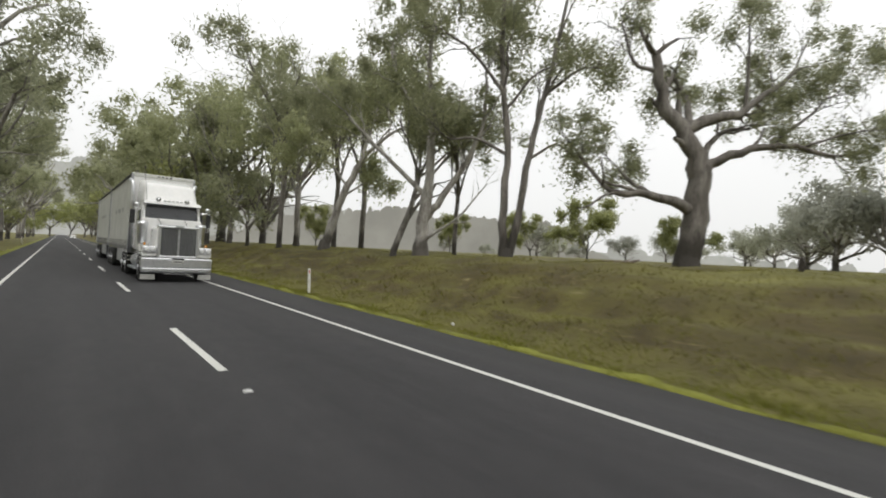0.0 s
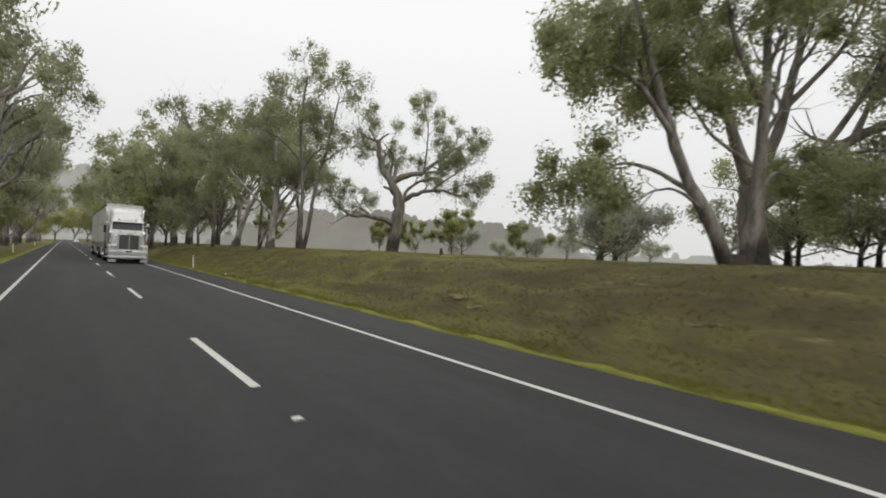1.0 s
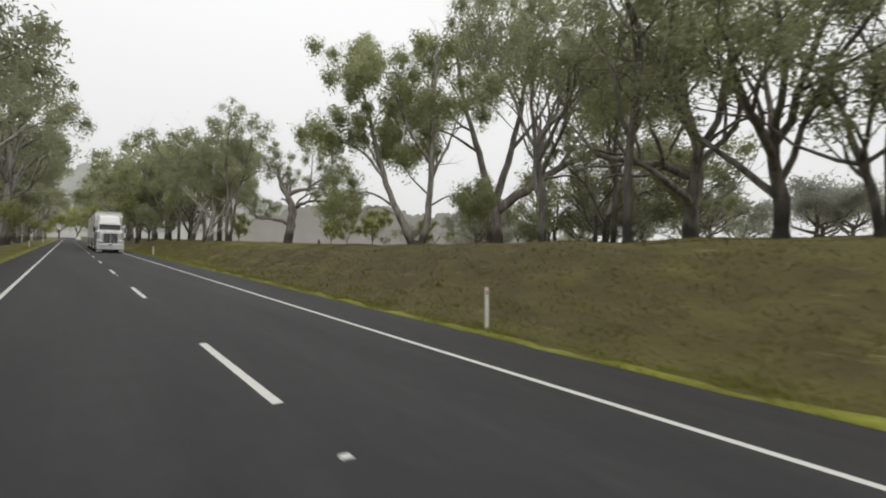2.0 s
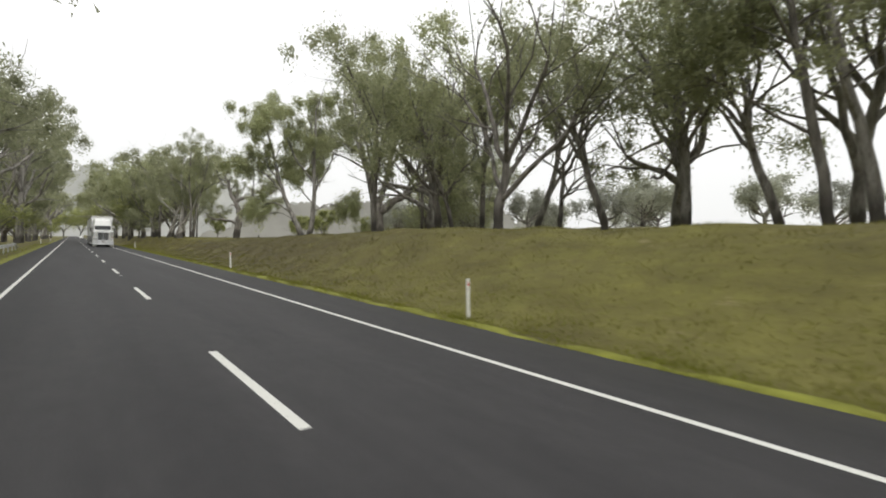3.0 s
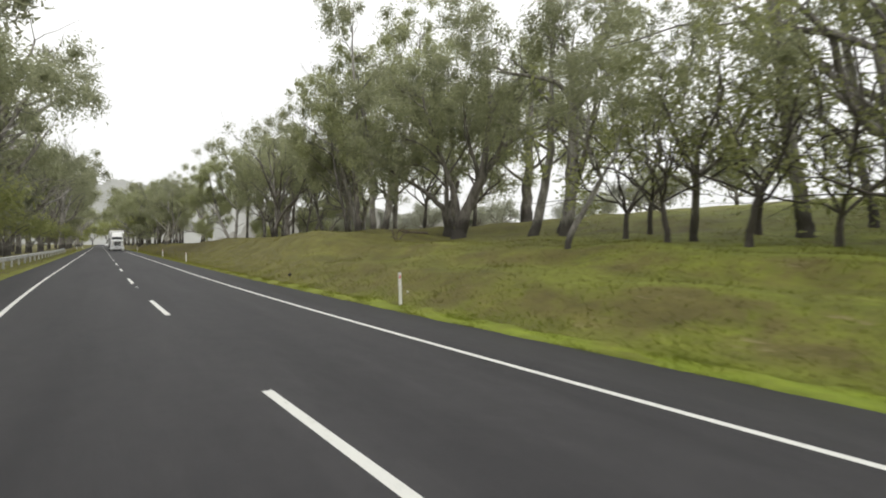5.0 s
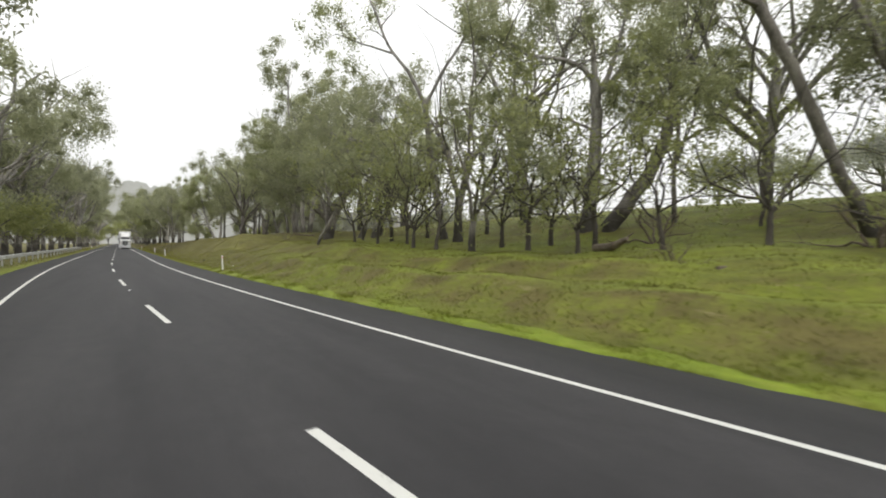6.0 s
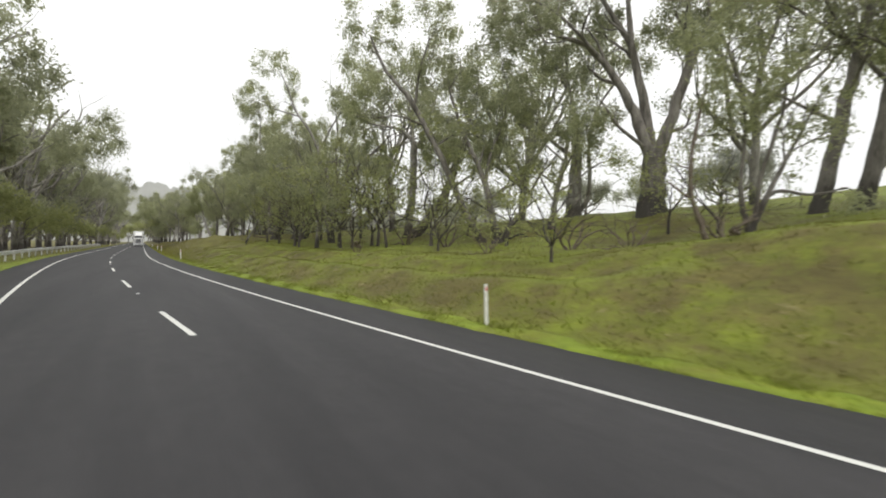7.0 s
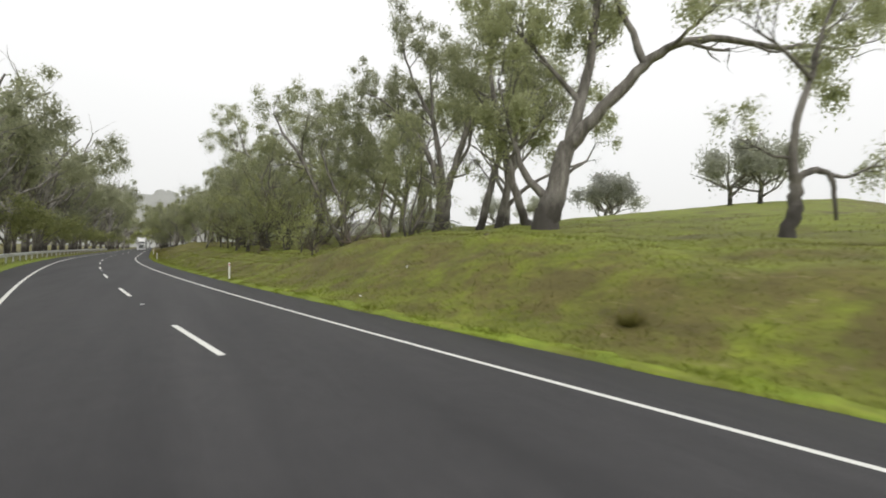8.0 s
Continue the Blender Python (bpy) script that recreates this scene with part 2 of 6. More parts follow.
CURTAIN = surface("cream_curtain_vinyl", (0.56, 0.57, 0.53), (0.66, 0.67, 0.63), 0.9, 0.45, 0.0, 5.0, 0.15, 0.02, grain=0.06)
CHROME = surface("polished_metal", (0.74, 0.75, 0.77), (0.83, 0.84, 0.86), 2.0, 0.34, 1.0, 30.0, 0.0)
ALLOY = surface("brushed_alloy", (0.42, 0.43, 0.45), (0.55, 0.56, 0.58), 3.0, 0.42, 0.8, 40.0, 0.05)
DARK = surface("black_trim", (0.018, 0.018, 0.019), (0.035, 0.035, 0.036), 4.0, 0.6, 0.0, 40.0, 0.1)
RUBBER = surface("tyre_rubber", (0.020, 0.020, 0.020), (0.034, 0.033, 0.032), 5.0, 0.85, 0.0, 50.0, 0.2)
GREYPAINT = surface("grey_chassis_paint", (0.16, 0.16, 0.16), (0.25, 0.25, 0.24), 2.0, 0.6, 0.2, 20.0, 0.05)
AMBER = surface("amber_lens", (0.50, 0.21, 0.03), (0.60, 0.27, 0.05), 6.0, 0.2, 0.0, 30.0, 0.0)
LENS = surface("clear_lens", (0.75, 0.76, 0.77), (0.85, 0.86, 0.87), 8.0, 0.08, 0.3, 30.0, 0.0)
GALV = surface("galvanised_steel", (0.50, 0.51, 0.52), (0.63, 0.64, 0.64), 3.0, 0.5, 0.5, 30.0, 0.05)
POSTWHITE = surface("post_plastic", (0.68, 0.68, 0.65), (0.80, 0.80, 0.77), 5.0, 0.5, 0.0, 30.0, 0.05)
RED = surface("red_reflector", (0.5, 0.02, 0.02), (0.6, 0.03, 0.03), 6.0, 0.3, 0.0, 30.0, 0.0)
DEADWOOD = surface("dead_wood", (0.11, 0.085, 0.068), (0.20, 0.165, 0.135), 3.0, 0.9, 0.0, 25.0, 0.5, 0.02)
CHARRED = surface("charred_wood", (0.035, 0.030, 0.026), (0.075, 0.064, 0.054), 5.0, 0.9, 0.0, 30.0, 0.5, 0.02)
FLAP = surface("grey_white_rubber", (0.40, 0.40, 0.38), (0.50, 0.50, 0.48), 6.0, 0.6, 0.0, 30.0, 0.1)
PRINT = surface("faded_print", (0.38, 0.39, 0.38), (0.46, 0.47, 0.45), 3.0, 0.6, 0.0, 20.0, 0.0)
EARTH = surface("bare_earth", (0.150, 0.128, 0.060), (0.225, 0.190, 0.105), 2.2, 0.95, 0.0, 26.0, 0.6, 0.02)
LITTER = surface("white_litter", (0.7, 0.7, 0.68), (0.8, 0.8, 0.78), 8.0, 0.6, 0.0, 40.0, 0.1)
GLASS, _n, _l, _b = material("dark_windscreen_glass", 0.05, 0.0, (0.055, 0.058, 0.062))
_b.inputs["IOR"].default_value = 1.5


# ---- the road's line: straight, then a gentle bend ----
BEND_START, BEND, BEND_EASE = 73.49, 1.774e-3, 25.0
_S = np.arange(-1200.0, 900.0, 1.0)
_K = np.clip((_S - BEND_START) / BEND_EASE, 0, 1) * BEND * np.clip((420 - _S) / 60, 0, 1)
_TH = np.concatenate([[0], np.cumsum((_K[1:] + _K[:-1]) / 2)])
_M = (_TH[1:] + _TH[:-1]) / 2
_X = np.concatenate([[0], np.cumsum(-np.sin(_M))])
_Y = np.concatenate([[0], np.cumsum(np.cos(_M))]) + _S[0]


def at(s, lat):
    """The place (x, y) at s metres along the centre line and lat metres to the field side of it; arrays or numbers."""
    x, y, h = np.interp(s, _S, _X), np.interp(s, _S, _Y), np.interp(s, _S, _TH)
    return x - lat * np.cos(h), y - lat * np.sin(h)


def heading(s):
    return float(np.degrees(np.interp(s, _S, _TH)))


def ease(a, b, x):
    u = np.clip((x - a) / (b - a), 0, 1)
    return u * u * (3 - 2 * u)


def lumps(s, lat):
    return 0.09 * np.sin(s * 0.41 + 1.3 * np.sin(lat * 0.5)) * np.sin(lat * 0.63 + 0.6) + 0.06 * np.sin(s * 1.13 + lat * 0.9) + 0.04 * np.sin(lat * 2.1 - s * 0.77)


def height(s, lat):
    """The ground's height: a cut bank and a rising paddock on one side, a shallow drain and flat bush on the other."""
    s, lat = np.asarray(s, float), np.asarray(lat, float)
    crest = 1.85 + 1.05 * ease(5, 70, s) - 0.32 * ease(48, 62, s) * (1 - ease(66, 76, s))
    slope = 0.012 + 0.062 * ease(0, 70, s) + 0.04 * ease(110, 150, s) - 0.04 * ease(40, 56, s) * (1 - ease(74, 88, s))
    right = crest * ease(5.5, 13, lat) + slope * np.clip(np.minimum(lat, 95) - 13, 0, None) - 0.03 * np.clip(lat - 110, 0, 400)
    right = right - (0.90 * ease(82, 90, s) + 0.55 * ease(106, 119, s)) * (1 - ease(146, 162, s)) * ease(8, 11, lat) * (1 - ease(20, 30, lat))
    right = right - 0.042 * np.clip(np.minimum(lat, 95) - 24, 0, None) * ease(166, 184, s)
    right = right + 0.015 * np.clip(np.minimum(lat, 95) - 35, 0, None) * ease(135, 150, s) * (1 - ease(160, 178, s))
    right = right - 0.5 * ease(168, 177, s) * ease(9, 12, lat) * (1 - ease(18, 28, lat))
    right = right + 0.02 * np.clip(lat - 24, 0, 50) * ease(78, 92, s) * (1 - ease(105, 125, s))
    rough = 0.06 * np.sin(lat * 4.1 + 1.4 * np.sin(s * 0.55) + 0.5 * np.sin(s * 1.7)) + 0.05 * np.sin(s * 2.3 + lat * 3.0)
    right = right + rough * (1 - ease(25, 62, s)) * ease(6.8, 7.6, lat) * (1 - ease(10.2, 11.6, lat))
    left = -0.32 * ease(6.5, 13, -lat)
    z = np.where(lat > 0, right, left)
    z = z + lumps(s, lat) * ease(6.0, 9.0, np.abs(lat)) * np.where(lat > 0, 1.0, 0.5)
    return z - 0.012 - 0.25 * (1 - ease(4.6, 5.15, np.abs(lat) - 0.25 * (lat > 0)))


# ---- mesh helpers ----
def mesh_object(name, verts, faces, mat, smooth=False):
    me = bpy.data.meshes.new(name)
    verts = np.asarray(verts, np.float32)
    faces = np.asarray(faces, np.int32)
    k = faces.shape[1]
    me.vertices.add(len(verts))
    me.vertices.foreach_set("co", verts.ravel())
    me.loops.add(faces.size)
    me.loops.foreach_set("vertex_index", faces.ravel())
    me.polygons.add(len(faces))
    me.polygons.foreach_set("loop_start", np.arange(0, faces.size, k, dtype=np.int32))
    me.update(calc_edges=True)
    me.validate()
    if smooth:
        me.polygons.foreach_set("use_smooth", np.ones(len(me.polygons), bool))
    me.materials.append(mat)
    return me


def strip(name, s_vals, lat_vals, zf, mat, smooth=True):
    ss, ll = np.meshgrid(s_vals, lat_vals, indexing="ij")
    x, y = at(ss.ravel(), ll.ravel())
    z = zf(ss.ravel(), ll.ravel())
    a, b = len(s_vals), len(lat_vals)
    i = (np.arange(a - 1)[:, None] * b + np.arange(b - 1)).ravel()
    return mesh_object(name, np.stack([x, y, z], 1), np.stack([i, i + 1, i + b + 1, i + b], 1), mat, smooth)


def part(name, bm, mat, parent, label="", smooth=False):
    me = bpy.data.meshes.new(name)
    bm.to_mesh(me)
    bm.free()
    if smooth:
        me.polygons.foreach_set("use_smooth", np.ones(len(me.polygons), bool))
    me.materials.append(mat)
    ob = new(name, me)
    ob.parent = parent
    return tagged(ob, label) if label else ob


def box(bm, cx, cy, cz, sx, sy, sz, bevel=0.0, taper=1.0, shear=0.0):
    """A box; taper narrows its top across x, shear moves its top along y."""
    made = bmesh.ops.create_cube(bm, size=1)["verts"]
    for v in made:
        top = v.co.z > 0
        v.co = Vector((cx + v.co.x * sx * (taper if top else 1), cy + v.co.y * sy + (shear if top else 0), cz + v.co.z * sz))
    if bevel:
        edges = list({e for v in made for e in v.link_edges})
        bmesh.ops.bevel(bm, geom=edges, offset=bevel, segments=2, affect="EDGES", profile=0.6)
    return bm


def lathe(bm, profile, origin, axis="x", n=24):
    """Turns (along, radius) pairs round an axis."""
    rings = []
    for along, r in profile:
        ring = []
        for i in range(n):
            a = 2 * math.pi * i / n
            p = (along, r * math.cos(a), r * math.sin(a))
            if axis == "z":
                p = (p[1], p[2], p[0])
            elif axis == "y":
                p = (p[1], p[0], p[2])
            ring.append(bm.verts.new(Vector(origin) + Vector(p)))
        rings.append(ring)
    for a, b in zip(rings, rings[1:]):
        for i in range(n):
            bm.faces.new((a[i], a[(i + 1) % n], b[(i + 1) % n], b[i]))
    bm.faces.new(rings[0][::-1])
    bm.faces.new(rings[-1])
    return bm


def pipe(bm, pts, radii, k=8):
    """A round tube along points."""
    pts = [Vector(p) for p in pts]
    rings = []
    for i, p in enumerate(pts):
        d = (pts[min(i + 1, len(pts) - 1)] - pts[max(i - 1, 0)]).normalized()
        u = d.cross(Vector((0.31, 0.87, 0.38))).normalized()
        w = d.cross(u)
        r = radii[i] if isinstance(radii, (list, tuple)) else radii
        rings.append([bm.verts.new(p + (u * math.cos(2 * math.pi * j / k) + w * math.sin(2 * math.pi * j / k)) * r) for j in range(k)])
    for a, b in zip(rings, rings[1:]):
        for j in range(k):
            bm.faces.new((a[j], a[(j + 1) % k], b[(j + 1) % k], b[j]))
    bm.faces.new(rings[0][::-1])
    bm.faces.new(rings[-1])
    return bm


def structure(name, me, label):
    return tagged(new(name, me), label, kind="structure")


# ---- ground, road, markings ----
S_FINE = np.concatenate([np.arange(-1200, -120, 30), np.arange(-120, 240, 0.8), np.arange(240, 900, 30)])
LAT = np.concatenate([[-2500, -900, -300, -120, -60, -40, -25], np.arange(-18, -4, 0.8), [-4.4, 0, 4.4], np.arange(4.8, 16, 0.28),
                      np.arange(16.4, 40, 1.0), np.arange(42, 130, 4.0), [160, 220, 320, 600, 1200, 2500]])
structure("ground", strip("ground", S_FINE, LAT, height, GRASS), "patchy olive and brown paddock grass ground with a cut bank")
S_ROAD = np.concatenate([np.arange(-1200, -200, 20), np.arange(-200, 300, 2.0), np.arange(300, 900, 20)])
structure("road", strip("road", S_ROAD, np.array([-5.25, -5.2, -3.5, 0, 3.5, 5.4, 5.45]), lambda s, l: 0.0 - 0.10 * ((l < -5.22) | (l > 5.42)), ASPHALT, False),
          "dark grey sealed two-lane asphalt country road")


def verge_z(s, lat):
    lip = np.minimum(np.abs(lat - 5.2), np.abs(lat + 5.05))
    ragged = 0.05 * np.sin(s * 1.9) + 0.04 * np.sin(s * 5.3 + 1) + 0.03 * np.sin(s * 11.7)
    return height(s, lat) + 0.03 + 0.02 * np.sin(s * 2.3 + lat * 5) - 0.06 * (1 - ease(0.0, 0.3, lip + ragged)) - 0.10 * ease(5.62, 6.0, np.abs(lat) + 2.0 * ragged - 0.35 * ease(70, 105, s))


for lat0, lat1 in ((5.2, 6.35), (-6.3, -5.05)):
    structure("grass_verge", strip("grass_verge", np.arange(-200, 260, 0.5), np.linspace(lat0, lat1, 14), verge_z, VERGE), "bright green mown grass verge along the road shoulder")

for lat in (-3.5, 3.5):
    structure("edge_line", strip("edge_line", S_ROAD, np.array([lat - 0.06, lat + 0.06]), lambda s, l: 0.0 * s + 0.004, PAINT), "solid white painted road edge line, slightly worn")
dash = strip("lane_dash", np.linspace(0, 4.0, 9), np.array([-0.065, 0.065]), lambda s, l: 0.0 * s + 0.004, PAINT)
for k in range(-22, 23):
    s = 0.75 + 12.13 * k
    x, y = at(s, 0)
    d = tagged(new("lane_dash", dash), "white painted centre line dash on asphalt", "road marking", "centre line dashes")
    d.matrix_world = pose(float(x), float(y), 0, 0, 0, heading(s + 2.0))
for k in range(-10, 11):
    s = -6.2 + 24.54 * k
    bm = bmesh.new()
    box(bm, 0, 0, 0.012, 0.12, 0.10, 0.024, 0.008, 0.75)
    mk = new("road_stud")
    x, y = at(s, 0)
    mk.matrix_world = pose(float(x), float(y), 0, 0, 0, heading(s))
    part("stud_body", bm, LITTER, mk)
    bm = bmesh.new()
    box(bm, 0, 0.047, 0.013, 0.09, 0.012, 0.014, 0.002)
    part("reflector", bm, LENS, mk)
    tagged(mk, "small white raised reflective stud on the centre line", "road stud", "road studs")


# ---- roadside furniture ----
def guide_post(s, lat):
    x, y = at(s, lat)
    post = new("guide_post")
    post.matrix_world = pose(float(x), float(y), float(height(s, lat)) - 0.05, 1.2, 2.0, heading(s))
    bm = bmesh.new()
    box(bm, 0, 0, 0.53, 0.11, 0.035, 1.06, 0.012, 0.96)
    part("post", bm, POSTWHITE, post)
    for face, mat in ((1, RED), (-1, LENS)):
        bm = bmesh.new()
        box(bm, 0, face * 0.020, 0.93, 0.05, 0.008, 0.10, 0.003)
        part("reflector", bm, mat, post)
    tagged(post, "slim white plastic roadside guide post standing in grass", "guide post", "guide posts")


for s, lat in ((-18.3, 6.0), (38.4, 6.0), (61.0, 6.0), (103.6, 6.1), (152.6, 6.0), (-47, -6.4), (-98, -6.4), (205, 6.0)):
    guide_post(s, lat)


def guard_rail(s0, s1, lat):
    rail = new("guard_rail")
    rail.matrix_world = pose(0, 0, 0)
    profile = ((0.00, 0.47), (0.06, 0.50), (0.08, 0.55), (0.01, 0.60), (0.01, 0.64), (0.08, 0.69), (0.06, 0.74), (0.00, 0.77))
    step = 4.0
    for i in range(int((s1 - s0) / step)):
        a = s0 + i * step
        sv = np.linspace(a, a + step + 0.1, 4)
        x0, y0 = at(sv, lat)
        h = np.interp(sv, _S, _TH)
        dip = np.where(sv - s0 < 3, (3 - (sv - s0)) * 0.12, 0)
        V = np.concatenate([np.stack([x0 - o * np.cos(h), y0 - o * np.sin(h), z + height(sv, lat) + 0.06 - dip], 1) for o, z in profile])
        F = []
        for j in range(len(profile) - 1):
            for q in range(3):
                F.append((j * 4 + q, j * 4 + q + 1, (j + 1) * 4 + q + 1, (j + 1) * 4 + q))
        ob = new("rail_panel", mesh_object("rail_panel", V, F, GALV, True))
        ob.parent = rail
        sol = ob.modifiers.new("thickness", "SOLIDIFY")
        sol.thickness = 0.006
        bm = bmesh.new()
        px, py = at(a + 0.5, lat - 0.09)
        hz = float(height(a + 0.5, lat))
        box(bm, float(px), float(py), hz + 0.36, 0.12, 0.10, 0.86, 0.01)
        part("post", bm, GALV, rail)
    tagged(rail, "galvanised steel w-beam guard rail on short posts", "guard rail")


guard_rail(-2, 250, -6.7)


# ---- trees ----
class Wood:
    """Collects tubes of a tree's trunk and limbs, and the twig ends that carry leaves."""

    def __init__(self, seed):
        self.rng = np.random.default_rng(seed)
        self.V, self.F, self.n, self.tips = [], [], 0, []

    def tube(self, pts, rad, k):
        pts = np.asarray(pts, float)
        d = np.gradient(pts, axis=0)
        d /= np.linalg.norm(d, axis=1)[:, None] + 1e-9
        ref = np.array([0.31, 0.87, 0.38])
        u = np.cross(d, ref)
        u /= np.linalg.norm(u, axis=1)[:, None] + 1e-9
        w = np.cross(d, u)
        a = np.arange(k) * 2 * math.pi / k
        knob = 1 + 0.055 * self.rng.standard_normal((len(pts), k)) if k > 5 else 1
        ring = pts[:, None] + (u[:, None] * np.cos(a)[None, :, None] + w[:, None] * np.sin(a)[None, :, None]) * (np.asarray(rad)[:, None] * knob)[..., None]
        m = len(pts)
        i = (np.arange(m - 1)[:, None] * k + np.arange(k)).ravel()
        j = (np.arange(m - 1)[:, None] * k + (np.arange(k) + 1) % k).ravel()
        self.F.append(np.stack([i, j, j + k, i + k], 1) + self.n)
        self.V.append(ring.reshape(-1, 3))
        self.n += m * k

    def limb(self, p, d, length, r, level, deepest, wander, lift):
        rng = self.rng
        steps = (7, 6, 4, 2)[min(level, 3)]
        p, d = np.array(p, float), np.array(d, float)
        pts, dirs = [p.copy()], [d.copy()]
        for i in range(steps):
            d = d + rng.normal(0, wander, 3) + np.array([0, 0, lift])
            d /= np.linalg.norm(d)
            p = p + d * length / steps
            pts.append(p.copy())
            dirs.append(d.copy())
        rad = r * np.linspace(1, 0.5 if level < deepest else 0.25, steps + 1)
        if (rng.random() < 0.4 if level > 2 else level < deepest or r > 0.08 or self.n % 5 < 2):
            self.tube(pts, rad, 9 if r > 0.15 else (6 if r > 0.08 else (4 if r > 0.045 else 3)))
        self.sprout(pts, dirs, rad, length, level, deepest, wander, lift)

    def sprout(self, pts, dirs, rad, length, level, deepest, wander, lift):
        rng = self.rng
        if level >= deepest:
            self.tips += [pts[-1], pts[-2]] if rng.random() < 0.7 else [pts[-1]]
            return
        if level == deepest - 1 and rng.random() < 0.5:
            self.tips.append(pts[-1] + rng.normal(0, 0.3, 3))
        kids = rng.integers(4, 6) if level < deepest - 1 else rng.integers(3, 5)
        for c in range(kids):
            i = len(pts) - 1 if c < 2 else rng.integers(max(1, len(pts) // 3), len(pts) - 1)
            side = rng.normal(0, 1, 3)
            side -= side @ dirs[i] * dirs[i]
            side /= np.linalg.norm(side) + 1e-9
            tilt = rng.uniform(0.35, 0.95)
            nd = dirs[i] * math.cos(tilt) + side * math.sin(tilt)
            self.limb(pts[i], nd, length * rng.uniform(0.5, 0.75), max(rad[i] * rng.uniform(0.5, 0.72), 0.012), level + 1, deepest, wander, lift)

    def path(self, pts, r0, r1, deepest=2, wander=0.2, lift=0.06, grow=True, reach=None):
        """A limb along given points, smoothed, with side growth along its outer half."""
        pts = np.asarray(pts, float)
        t = np.linspace(0, len(pts) - 1, len(pts) * 3)
        k = np.arange(len(pts))
        q = np.stack([np.interp(t, k, pts[:, c]) for c in range(3)], 1)
        q[1:-1] = (q[:-2] + 2 * q[1:-1] + q[2:]) / 4
        q[1:-1] += self.rng.normal(0, min(0.05, 0.12 * r0), q[1:-1].shape)
        rad = np.linspace(r0, r1, len(q))
        self.tube(q, rad, 10 if r0 > 0.15 else 6)
        if grow:
            d = np.gradient(q, axis=0)
            d /= np.linalg.norm(d, axis=1)[:, None] + 1e-9
            length = reach or np.linalg.norm(q[-1] - q[0]) * 0.6
            m = len(q)
            for i in (m - 1, m - 1, m - 2, int(m * 0.75), int(m * 0.6), int(m * 0.5)):
                side = self.rng.normal(0, 1, 3)
                side -= side @ d[i] * d[i]
                side /= np.linalg.norm(side)
                tilt = self.rng.uniform(0.3, 1.0)
                self.limb(q[i], d[i] * math.cos(tilt) + side * math.sin(tilt), length * self.rng.uniform(0.5, 0.9), max(rad[i] * 0.55, 0.02), 1, deepest, wander, lift)

    def flare(self, r, h=0.7):
        self.tube([(0, 0, -0.4), (0, 0, 0), (0, 0, h * 0.5), (0, 0, h)], [r * 1.5, r * 1.24, r * 1.02, r * 0.8], 12)


def foliage(wood, per_tip, radius, leaf, droop=0.5, flat=0.92, gaps=-0.06, fill=1.0):
    """Leaf sprays in rounded lobed clumps about the twig ends, with sky between the clumps."""
    rng = wood.rng
    shift = Vector(rng.uniform(-50, 50, 3))
    tips = np.asarray([p for p in wood.tips if noise.noise(Vector(p) * 0.42 + shift) > gaps])
    rng.shuffle(tips)
    heart = []
    for p in tips:
        if not heart or np.min(np.sum((np.asarray(heart) - p) ** 2, 1)) > (1.45 * radius) ** 2:
            heart.append(p)
    heart = np.asarray(heart)
    near = np.sum(np.linalg.norm(heart[:, None] - heart[None], axis=2) < 2.5 * radius, 1)
    lone = 2 if fill < 1.3 else 1
    heart = heart[near > lone] if np.sum(near > lone) > 8 else heart
    wide = fill * radius * rng.uniform(0.6, 1.28, len(heart))
    share = wide ** 2 / np.sum(wide ** 2)
    count = np.maximum((share * 0.74 * per_tip * len(tips)).astype(int), 12)
    own = np.repeat(np.arange(len(heart)), count)
    n = len(own)
    out = rng.normal(0, 1, (n, 3))
    out /= np.linalg.norm(out, axis=1)[:, None]
    beat = rng.uniform(0, 6.28, (len(heart), 3))[own]
    lobe = 1 + 0.24 * (np.sin(3.1 * out[:, 0] + beat[:, 0]) + np.sin(3.7 * out[:, 1] + beat[:, 1]) + np.sin(2.9 * out[:, 2] + beat[:, 2]))
    deep = rng.uniform(0, 1, n) ** 0.5
    deep = np.where(rng.uniform(0, 1, n) < 0.10, deep * rng.uniform(1.0, 1.45, n), deep)
    off = out * (deep * lobe * wide[own])[:, None]
    off[:, 2] *= flat
    hang = rng.uniform(0, 1, n) < 0.16
    off[hang, 2] -= rng.uniform(0.1, 1.25, hang.sum()) * wide[own][hang]
    off[hang, :2] *= 0.8
    c = heart[own] + off
    face = out + rng.normal(0, 0.62, (n, 3))
    face /= np.linalg.norm(face, axis=1)[:, None]
    a = rng.normal(0, 1, (n, 3))
    a[:, 2] -= droop
    a -= np.sum(a * face, 1)[:, None] * face
    a /= np.linalg.norm(a, axis=1)[:, None] + 1e-9
    b = np.cross(face, a)
    size = rng.uniform(0.6, 1.35, n)[:, None] * leaf * 1.34
    a, b = a * size * 0.5, b * size * 0.20
    V = np.stack([c - a - b, c - a + b, c + a], 1).reshape(-1, 3)
    turn = np.sum(np.cross(V[1::3] - V[0::3], V[2::3] - V[0::3]) * out, 1) < 0
    F = np.arange(3 * n).reshape(-1, 3)
    F[turn] = F[turn][:, ::-1]
    return V, F


